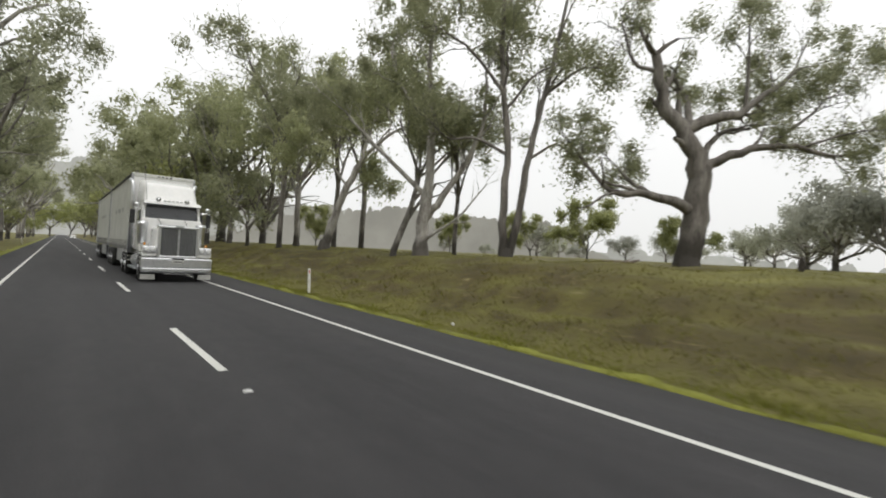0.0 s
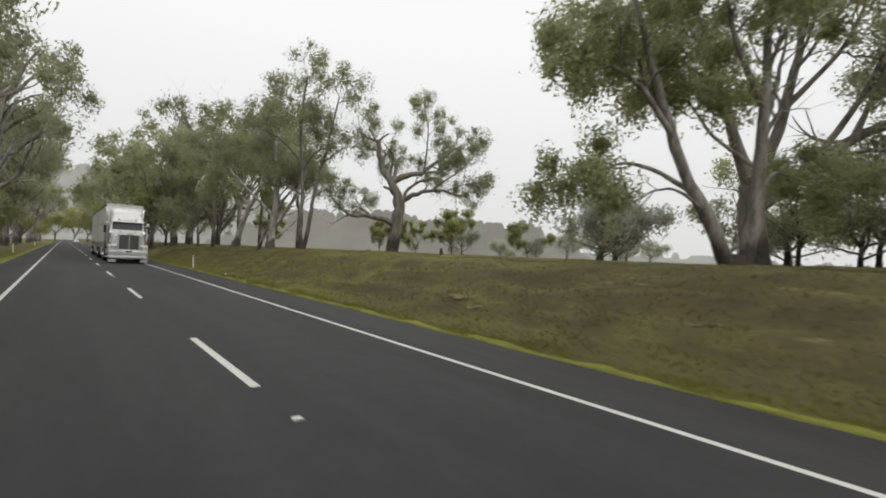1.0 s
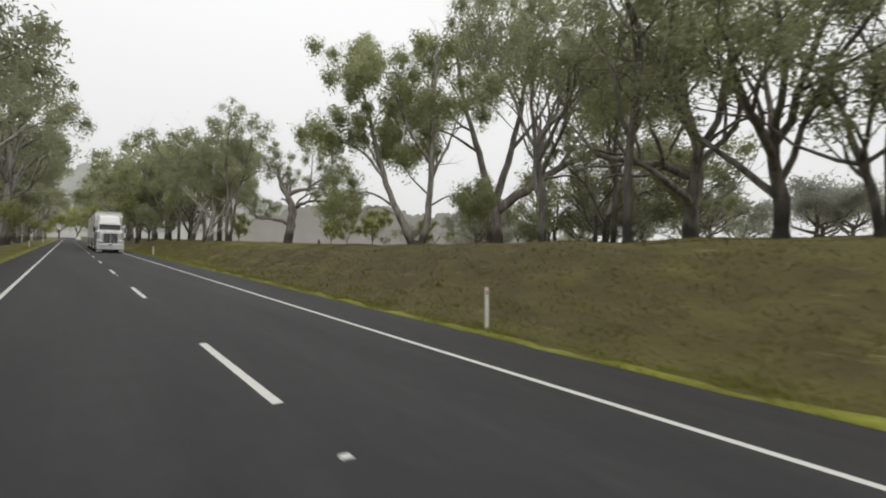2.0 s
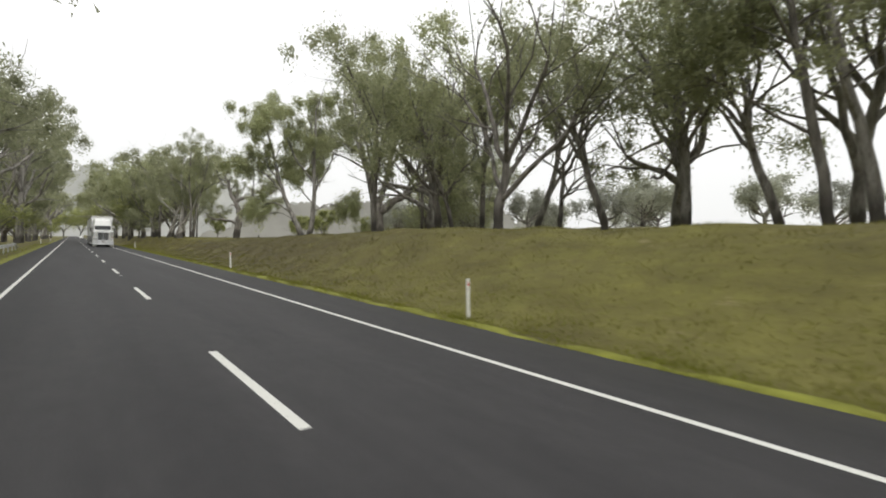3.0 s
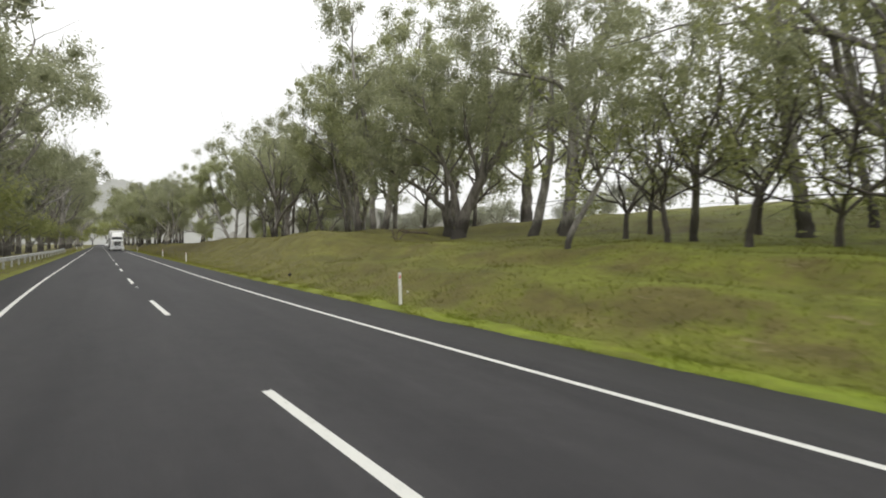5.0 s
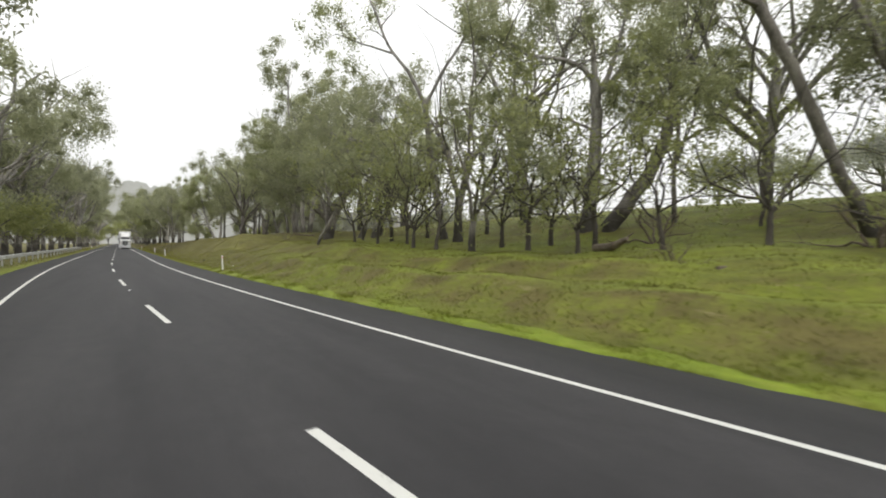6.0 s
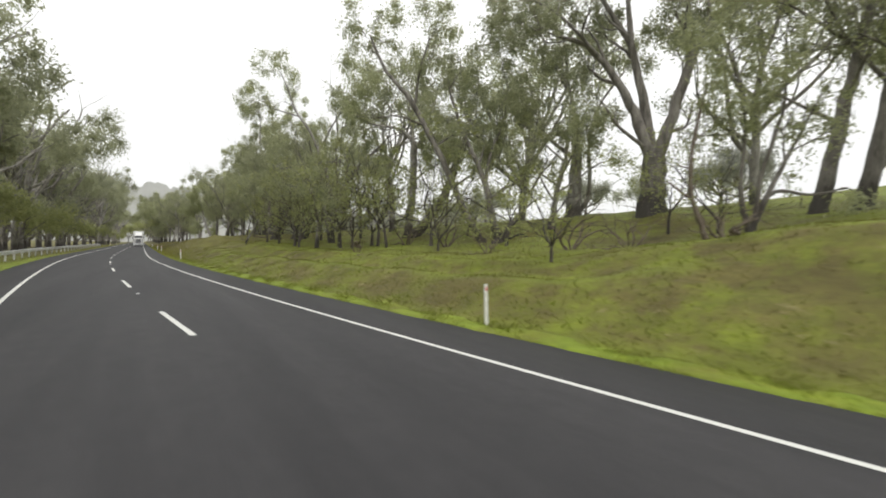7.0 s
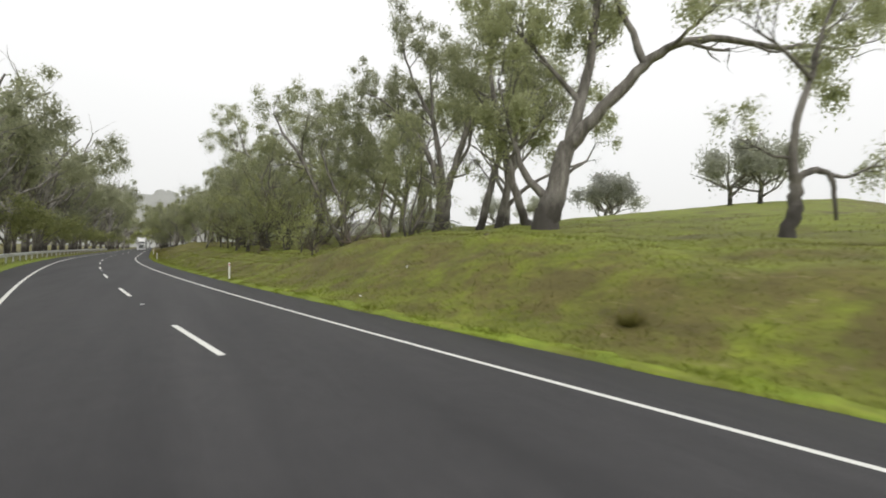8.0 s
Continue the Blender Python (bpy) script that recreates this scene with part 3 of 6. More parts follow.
def finish_tree(name, wood, per_tip, radius, leaf, bark, leaf_mat, droop=0.5, flat=0.92, gaps=-0.06, fill=1.0):
    tree = new(name)
    tr = new("trunk", mesh_object("trunk", np.concatenate(wood.V), np.concatenate(wood.F), bark, True))
    tr.parent = tree
    if per_tip and wood.tips:
        V, F = foliage(wood, per_tip, radius, leaf, droop, flat, gaps, fill)
        cr = new("crown", mesh_object("crown", V, F, leaf_mat))
        cr.parent = tree
    return tree


def gum(seed, tall, r, fork, limbs, spread, lean=(0, 0), per_tip=115, radius=1.0, leaf=0.21, bark=None, leaf_mat=None, deepest=3, wander=0.17, low=4, fill=1.0, name="gum_tree"):
    """A eucalypt: a leaning trunk that forks into rising limbs, with clumps of drooping leaves."""
    w = Wood(seed)
    w.flare(r)
    lx, ly = lean
    pts, dirs = [], []
    p = np.array([0.0, 0, 0.6])
    d = np.array([lx, ly, 1.0])
    for i in range(7):
        d = d / np.linalg.norm(d)
        pts.append(p.copy())
        dirs.append(d.copy())
        p = p + d * fork / 6
        d = d + w.rng.normal(0, 0.07, 3) + np.array([lx * 0.02, ly * 0.02, 0.04])
    rad = r * np.linspace(1.0, 0.72, 7)
    w.tube(pts, rad, 11)
    start = w.rng.uniform(0, 6.28)
    for k in range(limbs):
        a = start + k * 6.283 / limbs + w.rng.normal(0, 0.3)
        tilt = spread * w.rng.uniform(0.55, 1.2)
        nd = np.array([math.cos(a) * math.sin(tilt) + lx * 0.5, math.sin(a) * math.sin(tilt) + ly * 0.5, math.cos(tilt)])
        i = 6 if k < 2 else w.rng.integers(low, 7)
        w.limb(pts[i], nd / np.linalg.norm(nd), (tall - fork) * w.rng.uniform(0.42, 0.6), rad[i] * w.rng.uniform(0.55, 0.8), 1, deepest, wander, 0.06)
    return finish_tree(name, w, per_tip, radius, leaf, bark or BARK, leaf_mat or LEAF, fill=fill)


def place(tree, s, lat, turn=0.0, size=1.0, sink=0.15):
    x, y = at(s, lat)
    tree.matrix_basis = pose(float(x), float(y), float(height(s, lat)) - sink, 0, 0, turn) @ Matrix.Diagonal((size, size, size, 1))
    return tree


TALL = "tall eucalypt with pale streaked bark and sparse grey-green leaves"
GROUP = "eucalypts along the road"
KINDS = {
    "high": dict(fill=1.3, tall=25, r=0.34, fork=13, limbs=12, spread=0.85, deepest=2, per_tip=165, radius=1.05, leaf=0.28, low=2, leaf_mat=LEAF_PALE),
    "tall": dict(fill=1.22, radius=0.9, tall=19, r=0.30, fork=6.4, limbs=9, spread=0.68, low=2, per_tip=92, leaf=0.20),
    "slim": dict(fill=1.22, radius=0.9, tall=17, r=0.20, fork=8.5, limbs=8, spread=0.62, low=2, per_tip=92, leaf=0.20, bark=BARK_DARK),
    "wide": dict(fill=1.22, radius=0.9, tall=16, r=0.40, fork=4.6, limbs=8, spread=0.92, low=2, per_tip=92, leaf=0.20),
    "fork": dict(fill=1.22, radius=0.9, tall=17, r=0.30, fork=3.4, limbs=7, spread=0.74, low=2, per_tip=92, leaf=0.20, bark=BARK_DARK),
    "lean": dict(fill=1.22, radius=0.9, tall=15, r=0.24, fork=6.0, limbs=7, spread=0.68, lean=(0.35, 0.0), low=2, per_tip=92, leaf=0.20),
    "thinfork": dict(tall=16, r=0.26, fork=2.0, limbs=4, spread=0.62, bark=BARK_DARK, per_tip=130, radius=0.95, leaf=0.16, wander=0.23),
    "thinlean": dict(tall=15, r=0.22, fork=5.0, limbs=3, spread=0.65, lean=(0.38, 0.0), per_tip=130, radius=0.95, leaf=0.16, wander=0.22),
    "weeping": dict(tall=12, r=0.18, fork=3.8, limbs=7, spread=0.95, low=2, lean=(0.18, 0.1), per_tip=88, radius=0.95, leaf=0.19, bark=BARK_DARK, wander=0.21),
    "bush": dict(tall=9, r=0.16, fork=1.2, limbs=5, spread=0.8, per_tip=62, radius=0.9, leaf=0.22, bark=BARK_DARK, leaf_mat=LEAF, deepest=3),
    "far_tall": dict(fill=1.4, tall=19, r=0.30, fork=5.4, limbs=9, spread=0.62, deepest=2, per_tip=150, radius=1.12, leaf=0.40, low=2),
    "far_slim": dict(fill=1.4, tall=17, r=0.20, fork=7.5, limbs=8, spread=0.45, deepest=2, per_tip=150, radius=1.05, leaf=0.40, low=2, bark=BARK_DARK, leaf_mat=LEAF_PALE),
    "far_wide": dict(fill=1.4, tall=16, r=0.42, fork=3.8, limbs=9, spread=0.85, deepest=2, per_tip=150, radius=1.12, leaf=0.40, low=2),
    "far_fork": dict(fill=1.4, tall=17, r=0.34, fork=2.2, limbs=9, spread=0.6, deepest=2, per_tip=150, radius=1.12, leaf=0.40, low=2, bark=BARK_DARK, leaf_mat=LEAF_PALE),
    "far_bush": dict(fill=1.4, tall=9, r=0.16, fork=1.2, limbs=8, spread=0.8, deepest=2, per_tip=100, radius=1.0, leaf=0.36, bark=BARK_DARK, leaf_mat=LEAF_DARK),
}
LABELS = {
    "high": "very tall straight eucalypt with foliage down its trunk",
    "tall": TALL,
    "slim": "slender dark-trunked eucalypt with a high narrow crown",
    "wide": "broad old eucalypt with heavy spreading limbs",
    "fork": "dark-barked eucalypt forked low into several stems",
    "lean": "leaning pale-barked eucalypt with thin drooping foliage",
    "thinfork": "thin-leaved eucalypt with several crooked dark stems",
    "thinlean": "slanting eucalypt with a thin open crown",
    "weeping": "low drooping eucalypt with crooked stems and hanging leaves",
    "bush": "dense dark green wattle tree with low branches",
}
PLACES = [
    # field side, from far behind to ahead: kind, along, aside, turn, size
    ("tall", -55, 12.5, 10, 1.00), ("slim", -38, 11.8, 40, 1.10), ("lean", -21.5, 12, 150, 0.75),
    ("slim", -20, 15, 5, 0.66), ("slim", -34, 17, 250, 1.10), ("slim", -42, 18.5, 10, 1.25), ("far_tall", -50, 18, 100, 1.15), ("far_fork", -58, 17, 160, 1.20), ("far_wide", -68, 14.8, 220, 1.42), ("bush", -47, 12, 30, 1.10),
    ("far_wide", -62, 11.5, 20, 1.30), ("far_tall", -70, 9.4, 130, 1.24), ("far_bush", -66, 11, 0, 1.30), ("far_fork", -80, 10.7, 0, 1.30), ("far_tall", -92, 9.8, 60, 1.30), ("far_bush", -86, 11, 80, 1.40),
    ("far_wide", -105, 11.5, 100, 1.30), ("far_bush", -112, 11, 50, 1.50), ("far_tall", -120, 9.8, 200, 1.30), ("far_fork", -135, 10.7, 40, 1.36), ("far_tall", -155, 9.8, 10, 1.42), ("far_bush", -148, 11, 190, 1.60),
    ("far_wide", -178, 10.7, 10, 1.42), ("far_tall", -205, 9.8, 90, 1.53), ("far_bush", -192, 10, 150, 1.70), ("far_fork", -235, 10.7, 300, 1.53), ("far_bush", -225, 10, 0, 1.80), ("far_tall", -265, 10.7, 30, 1.53), ("far_bush", -255, 9, 50, 1.80), ("far_bush", -300, 8, 90, 2.20), ("far_bush", -330, -6, 20, 2.40), ("far_bush", -345, 3, 80, 2.40),
    ("far_bush", -340, 12, 200, 2.20), ("far_bush", -335, -14, 10, 2.20),
    ("tall", 25.4, 23.5, 20, 1.00), ("slim", 34.8, 18.2, 40, 1.05), ("slim", 28, 28, 200, 1.00), ("bush", 31, 34, 0, 1.10), ("bush", 26, 30, 70, 1.20), ("bush", 20.5, 37, 150, 1.30), ("bush", 8, 40, 60, 0.70), ("bush", 12.5, 40, 240, 1.10), ("bush", 11, 43, 20, 1.35), ("bush", 16, 46, 200, 1.25),
    ("wide", 35, 24, 260, 1.00), ("fork", 40, 21, 180, 1.00), ("slim", 43, 23, 30, 1.00),
    ("fork", 49.3, 18.5, 20, 1.05), ("lean", 46.8, 25, 140, 1.00), ("lean", 53, 24, 320, 1.00), ("tall", 57, 26, 10, 0.95), ("lean", 61.9, 25, 320, 0.95),
    ("tall", 112, 27, 40, 1.15), ("wide", 55, 29, 300, 0.90),
    ("weeping", 43.2, 19.8, 300, 0.90),
    ("weeping", 51, 22.2, 150, 0.85), ("weeping", 80.5, 22.5, 60, 0.90), ("weeping", 84, 25.5, 170, 1.00),
    ("weeping", 107.5, 17.2, 20, 0.85), ("weeping", 112, 23, 200, 0.90),
    ("thinfork", 119.5, 15.2, 10, 0.80), ("thinfork", 113.5, 19, 70, 1.25), ("thinlean", 105.2, 12.3, 160, 0.55), ("slim", 125.7, 25.3, 40, 0.70),
    ("tall", 149.5, 33, 60, 1.00), ("tall", 128, 33, 200, 1.25), ("tall", 64, 29, 110, 1.10),
    ("far_wide", 172, -16, 60, 1.20), ("far_tall", 165, -14, 10, 1.25),
    # bush side
    ("far_fork", -150, -15.2, 0, 1.24), ("far_fork", -130, -15.8, 77, 1.31), ("far_fork", -110, -16.5, 154, 1.38), ("far_fork", -90, -15.2, 231, 1.45), ("far_fork", -70, -15.8, 308, 1.24), ("far_fork", -50, -20.1, 25, 1.33), ("far_fork", -30, -18.5, 102, 1.40), ("far_fork", -10, -19.3, 179, 1.48), ("far_fork", 10, -20.1, 256, 1.26), ("far_fork", 30, -18.5, 333, 1.33), ("far_fork", 50, -19.3, 50, 1.17), ("far_fork", 70, -20.1, 127, 1.23), ("far_fork", 90, -18.5, 204, 1.05), ("far_fork", 110, -19.3, 281, 1.11), ("far_fork", 130, -20.1, 358, 1.17),
    ("high", -8, -14.2, 336, 1.37), ("far_bush", -14.8, -12.9, 191, 1.04), ("high", -22.9, -14.2, 307, 1.39), ("far_slim", -29.6, -17.4, 225, 1.62), ("high", -37.6, -13.3, 295, 1.57), ("far_bush", -45.2, -13.3, 172, 1.08),
    ("far_fork", -55.8, -14.8, 31, 1.62), ("high", -66.6, -10.9, 216, 1.57), ("high", -75.9, -10.9, 69, 1.45), ("far_bush", -88.9, -13.1, 356, 1.12), ("high", -101.4, -10.9, 42, 1.42), ("far_slim", -113.9, -12.2, 244, 1.90),
    ("high", -127.9, -11.1, 42, 1.58), ("far_bush", -145.1, -13.3, 182, 1.13), ("far_fork", -162.8, -12.1, 158, 1.39), ("high", -177.9, -10.9, 261, 1.45), ("high", -197.3, -10.9, 195, 1.55), ("far_bush", -215.7, -13.1, 113, 1.08),
    ("high", -232.3, -10.9, 310, 1.32), ("far_slim", -253.7, -12.1, 356, 1.77), ("high", -275.5, -10.9, 308, 1.49), ("far_bush", -295.2, -13, 106, 1.01), ("far_fork", -1, -17.6, 246, 1.34), ("high", 5.6, -14.2, 281, 1.32),
    ("high", 10.4, -14.6, 310, 1.22), ("far_bush", 15.4, -13.4, 174, 1.06), ("high", 21.5, -14.8, 126, 1.62), ("far_slim", 28.1, -17.9, 257, 1.62), ("high", 34.5, -14.8, 342, 1.62), ("far_bush", 40.3, -12.7, 269, 0.90),
    ("far_fork", 45.8, -17.9, 350, 1.10), ("high", 52.2, -14.8, 149, 1.37), ("high", 56.7, -14.8, 263, 1.38), ("far_bush", 62.1, -13.4, 145, 1.14), ("high", 66.5, -14.8, 13, 1.23), ("far_slim", 72.9, -17.9, 123, 1.61),
    ("high", 78.3, -14.8, 291, 1.38), ("far_bush", 84.7, -13.7, 20, 1.11), ("far_fork", 90.4, -17.9, 101, 1.43), ("high", 95.6, -14.8, 197, 1.35), ("high", 100, -14.8, 15, 1.42), ("far_bush", 106.4, -13.6, 273, 1.07),
    ("high", 112.9, -14.8, 180, 1.04), ("far_slim", 117.8, -17.9, 351, 1.44), ("high", 123.6, -14.8, 273, 1.13), ("far_bush", 129.5, -13.2, 36, 0.93), ("far_fork", 134.6, -17.9, 72, 1.21), ("high", 140.6, -14.8, 92, 1.17),
    ("high", 146.5, -15, 187, 1.04), ("far_bush", 151.3, -13.2, 248, 0.88), ("high", 157.2, -14.8, 122, 1.20), ("far_slim", 161.8, -17.9, 184, 1.39),
]
MASTERS = {}
for i, (kind, s, lat, turn, size) in enumerate(PLACES):
    pick = (kind, i % 2 if kind in ("tall", "fork", "lean", "thinfork", "weeping", "high") else 0)
    if pick not in MASTERS:
        MASTERS[pick] = tagged(gum(11 + 7 * len(MASTERS), **KINDS[kind]), LABELS[kind.replace("far_", "")], "tree", GROUP)
        place(MASTERS[pick], s, lat, turn, size)
    else:
        m = MASTERS[pick]
        keep = m.scale.copy()
        m.scale = (1, 1, 1)
        c = copy_thing(m, Matrix.Identity(4))
        m.scale = keep
        place(c, s, lat, turn, size)


# ---- trees with a shape of their own; local x runs along the road's field fence line ----
def old_gum():
    w = Wood(301)
    w.flare(0.50, 1.0)
    w.path([(0, 0, 0.3), (0.25, 0, 2.3), (0.45, 0, 4.2)], 0.52, 0.46, grow=False)
    w.path([(0.35, 0, 4.0), (0.0, 0.1, 5.4), (-0.5, 0.2, 6.2), (-1.3, 0.3, 7.3), (-1.6, 0.3, 9.2)], 0.42, 0.20, 2, reach=2.2)
    w.path([(-0.15, 0.1, 5.2), (-0.9, -0.3, 5.5)], 0.16, 0.09, grow=False)
    w.path([(0.5, 0, 4.1), (0.7, 0, 4.5), (1.4, -0.3, 4.9), (2.7, -0.5, 5.3), (3.7, -0.6, 5.4), (5.3, -0.9, 4.9)], 0.26, 0.07, 2, reach=2.0)
    w.path([(0.6, 0.2, 4.4), (0.9, 0.6, 5.4), (2.0, 1.2, 6.4), (3.4, 1.6, 6.6)], 0.18, 0.06, 3, reach=2.2)
    w.path([(3.0, -0.5, 5.35), (4.0, -0.3, 6.2), (5.0, -0.1, 6.9), (5.6, 0.1, 7.6)], 0.09, 0.03, 3, reach=1.7)
    w.path([(4.2, -0.7, 5.3), (5.2, -1.2, 5.7), (6.0, -1.4, 5.9)], 0.06, 0.025, 3, reach=1.5)
    w.path([(-0.3, 0.1, 5.9), (1.1, 0, 6.6), (2.0, 0.2, 6.7), (3.2, 0.4, 7.8), (4.9, 0.6, 9.1)], 0.28, 0.07, 3, reach=2.6)
    w.path([(-0.1, 0.1, 6.2), (-0.05, 0.6, 7.6), (-0.5, 0.8, 8.4)], 0.17, 0.08, 2, reach=2.2)
    w.path([(2.3, 0.2, 6.9), (2.4, 0.3, 8.6), (2.45, 0.4, 11.0)], 0.10, 0.04, 3, reach=2.0)
    w.path([(-1.4, 0.3, 8.4), (-2.6, 0.2, 8.7), (-3.2, 0.1, 10.4)], 0.11, 0.04, 3, reach=1.8)
    w.path([(0.2, 0, 2.4), (-0.8, -0.3, 2.9), (-2.5, -0.5, 3.1), (-3.7, -0.6, 3.0), (-5.1, -0.7, 4.7)], 0.26, 0.05, 2, reach=2.0)
    w.path([(-1.6, -0.4, 3.0), (-2.6, -0.1, 3.6), (-3.0, 0.2, 4.2)], 0.11, 0.05, 3, reach=1.7)
    return finish_tree("gum_tree", w, 66, 0.70, 0.115, BARK_DARK, LEAF_PALE, gaps=-0.08)


def forked_gum():
    w = Wood(302)
    w.flare(0.62, 1.2)
    w.path([(0, 0, 0.3), (0.3, 0, 1.4), (0.6, 0, 2.6), (1.0, 0, 4.4)], 0.62, 0.42, grow=False)
    w.path([(0.9, 0, 4.0), (1.5, 0.2, 6.0), (2.1, 0.4, 8.5), (2.4, 0.6, 12.5), (2.2, 0.8, 16)], 0.34, 0.12, 3, reach=3.6)
    w.path([(1.0, 0, 4.2), (2.2, -0.3, 5.8), (3.6, -0.5, 7.2), (4.6, -0.6, 8.4), (5.8, -0.8, 9.2), (7.6, -1.0, 9.3), (10, -1.2, 8.8), (12.6, -1.5, 8.7)], 0.36, 0.08, 3, reach=2.8)
    w.path([(4.4, -0.6, 8.2), (4.0, -0.2, 9.6), (3.2, 0.3, 11.8), (3.0, 0.6, 14)], 0.2, 0.07, 3, reach=3.0)
    w.path([(0.2, 0, 1.6), (-1.0, 0.4, 2.8), (-1.6, 0.6, 4.6), (-2.4, 0.9, 7.6)], 0.24, 0.06, 3, reach=2.8)
    w.path([(1.6, 0.1, 6.4), (0.2, 0.8, 8.4), (-1.4, 1.4, 10.5)], 0.16, 0.06, 3, reach=3.0)
    w.path([(0.9, -0.1, 2.9), (1.7, -0.6, 3.4)], 0.10, 0.03, grow=False)
    return finish_tree("gum_tree", w, 63, 0.9, 0.175, BARK_DARK, LEAF)


def great_gum():
    w = Wood(303)
    w.flare(0.85, 1.6)
    w.path([(0, 0, 0.3), (0.05, 0, 2.0), (0.1, 0, 3.8)], 0.82, 0.72, grow=False)
    w.path([(-0.1, 0, 3.6), (-1.0, 0.3, 6.5), (-2.0, 0.6, 8.6), (-4.0, 0.9, 11.4), (-6.2, 1.0, 12)], 0.42, 0.1, 3, reach=3.4)
    w.path([(0.2, 0, 3.7), (1.3, -0.2, 7.0), (2.2, -0.3, 10.5), (4.0, -0.5, 13.6), (6.4, -0.6, 14.4)], 0.44, 0.1, 3, reach=3.4)
    w.path([(0.0, 0.2, 3.8), (-0.5, 0.6, 7.6), (-1.4, 0.9, 12), (-1.8, 1.2, 17)], 0.40, 0.1, 3, reach=3.6)
    w.path([(-0.5, 0, 4.4), (-2.4, -0.3, 5.6), (-3.6, -0.5, 7.2)], 0.14, 0.05, 2, reach=2.2)
    w.path([(0.8, -0.2, 5.4), (2.4, 0.4, 6.0), (2.8, 0.8, 7.4)], 0.14, 0.05, 2, reach=2.2)
    w.path([(1.0, 0.3, 6), (2.6, 1.2, 9), (3.0, 1.8, 13)], 0.22, 0.08, 3, reach=3.2)
    w.path([(-1.2, 0.9, 11.4), (-3.2, 1.5, 15.0), (-4.6, 1.8, 18.6), (-5.0, 2.0, 21)], 0.20, 0.06, 3, reach=3.4)
    w.path([(-3.4, 0.8, 10.6), (-6.2, 0.4, 13.2), (-8.4, 0.2, 14.2)], 0.13, 0.04, 3, reach=2.8)
    return finish_tree("gum_tree", w, 70, 0.95, 0.18, BARK_DARK, LEAF)


def crooked_gum():
    w = Wood(304)
    w.flare(0.23, 0.6)
    w.path([(0, 0, 0.3), (0.22, 0, 0.9), (0.32, 0, 1.5), (0.2, 0, 2.2)], 0.24, 0.18, grow=False)
    w.path([(0.2, 0, 2.1), (0.1, 0, 3.2), (0.35, 0, 4.5), (0.85, 0.1, 5.6), (1.0, 0.1, 6.8), (1.7, 0.2, 8.2)], 0.15, 0.05, 3, reach=2.2)
    w.path([(0.7, 0, 5.3), (-0.4, -0.2, 6.2), (-1.4, -0.3, 6.7)], 0.08, 0.03, 3, reach=1.8)
    w.path([(0.22, 0, 2.05), (0.8, -0.1, 2.4), (1.3, -0.1, 2.2), (1.45, -0.1, 1.5), (1.5, -0.1, 0.75)], 0.13, 0.05, grow=False)
    w.path([(1.0, -0.1, 2.3), (1.9, 0, 2.1), (2.6, 0, 2.5), (3.2, 0.1, 2.6)], 0.07, 0.03, 2, reach=1.3)
    w.path([(0.15, 0, 2.7), (-0.5, 0.1, 2.8), (-1.1, 0.2, 3.2)], 0.06, 0.02, 2, reach=1.1)
    return finish_tree("gum_tree", w, 34, 0.55, 0.11, BARK_DARK, LEAF)


def paired_gum():
    w = Wood(305)
    w.flare(0.42, 0.8)
    w.path([(-0.2, 0, 0.2), (-1.2, 0, 2.2), (-2.2, 0.1, 4.1), (-3.4, 0.2, 7.4), (-4.0, 0.3, 10), (-5.2, 0.4, 13.5)], 0.34, 0.1, 3, reach=3.6)
    w.path([(0.3, 0, 0.2), (0.8, 0, 2.6), (0.9, 0, 5.3), (0.9, -0.2, 10.8), (1.0, -0.3, 15.5)], 0.36, 0.1, 3, reach=3.8)
    w.path([(-2.6, 0.1, 5.4), (-4.2, -0.3, 7.4), (-5.4, -0.5, 8.2), (-6.2, -0.6, 8.4)], 0.15, 0.05, 3, reach=2.4)
    w.path([(-1.6, 0.1, 3.2), (-3.4, 0.6, 4.4), (-4.6, 1.0, 4.7), (-5.6, 1.1, 4.2)], 0.12, 0.04, 3, reach=2.0)
    w.path([(-1.2, 0, 2.4), (-2.8, -0.5, 3.4), (-4.0, -0.8, 3.2), (-4.8, -0.9, 2.6)], 0.08, 0.03, 2, reach=1.4)
    w.path([(0.9, 0, 4.4), (-0.8, 0.8, 6.0), (-1.6, 1.2, 7.6)], 0.10, 0.04, 3, reach=2.4)
    w.path([(0.9, -0.1, 7.0), (-1.0, -1.0, 9.4), (-2.0, -1.6, 12)], 0.16, 0.06, 3, reach=3.2)
    w.path([(0.9, 0, 6.0), (2.2, 1.0, 8.6), (3.0, 1.6, 11.5)], 0.15, 0.05, 3, reach=3.2)
    w.path([(0.9, 0, 3.6), (2.4, 1.2, 4.7), (3.8, 1.6, 4.3)], 0.09, 0.03, 3, reach=2.2)
    return finish_tree("gum_tree", w, 100, 1.0, 0.18, BARK, LEAF, gaps=-0.12)


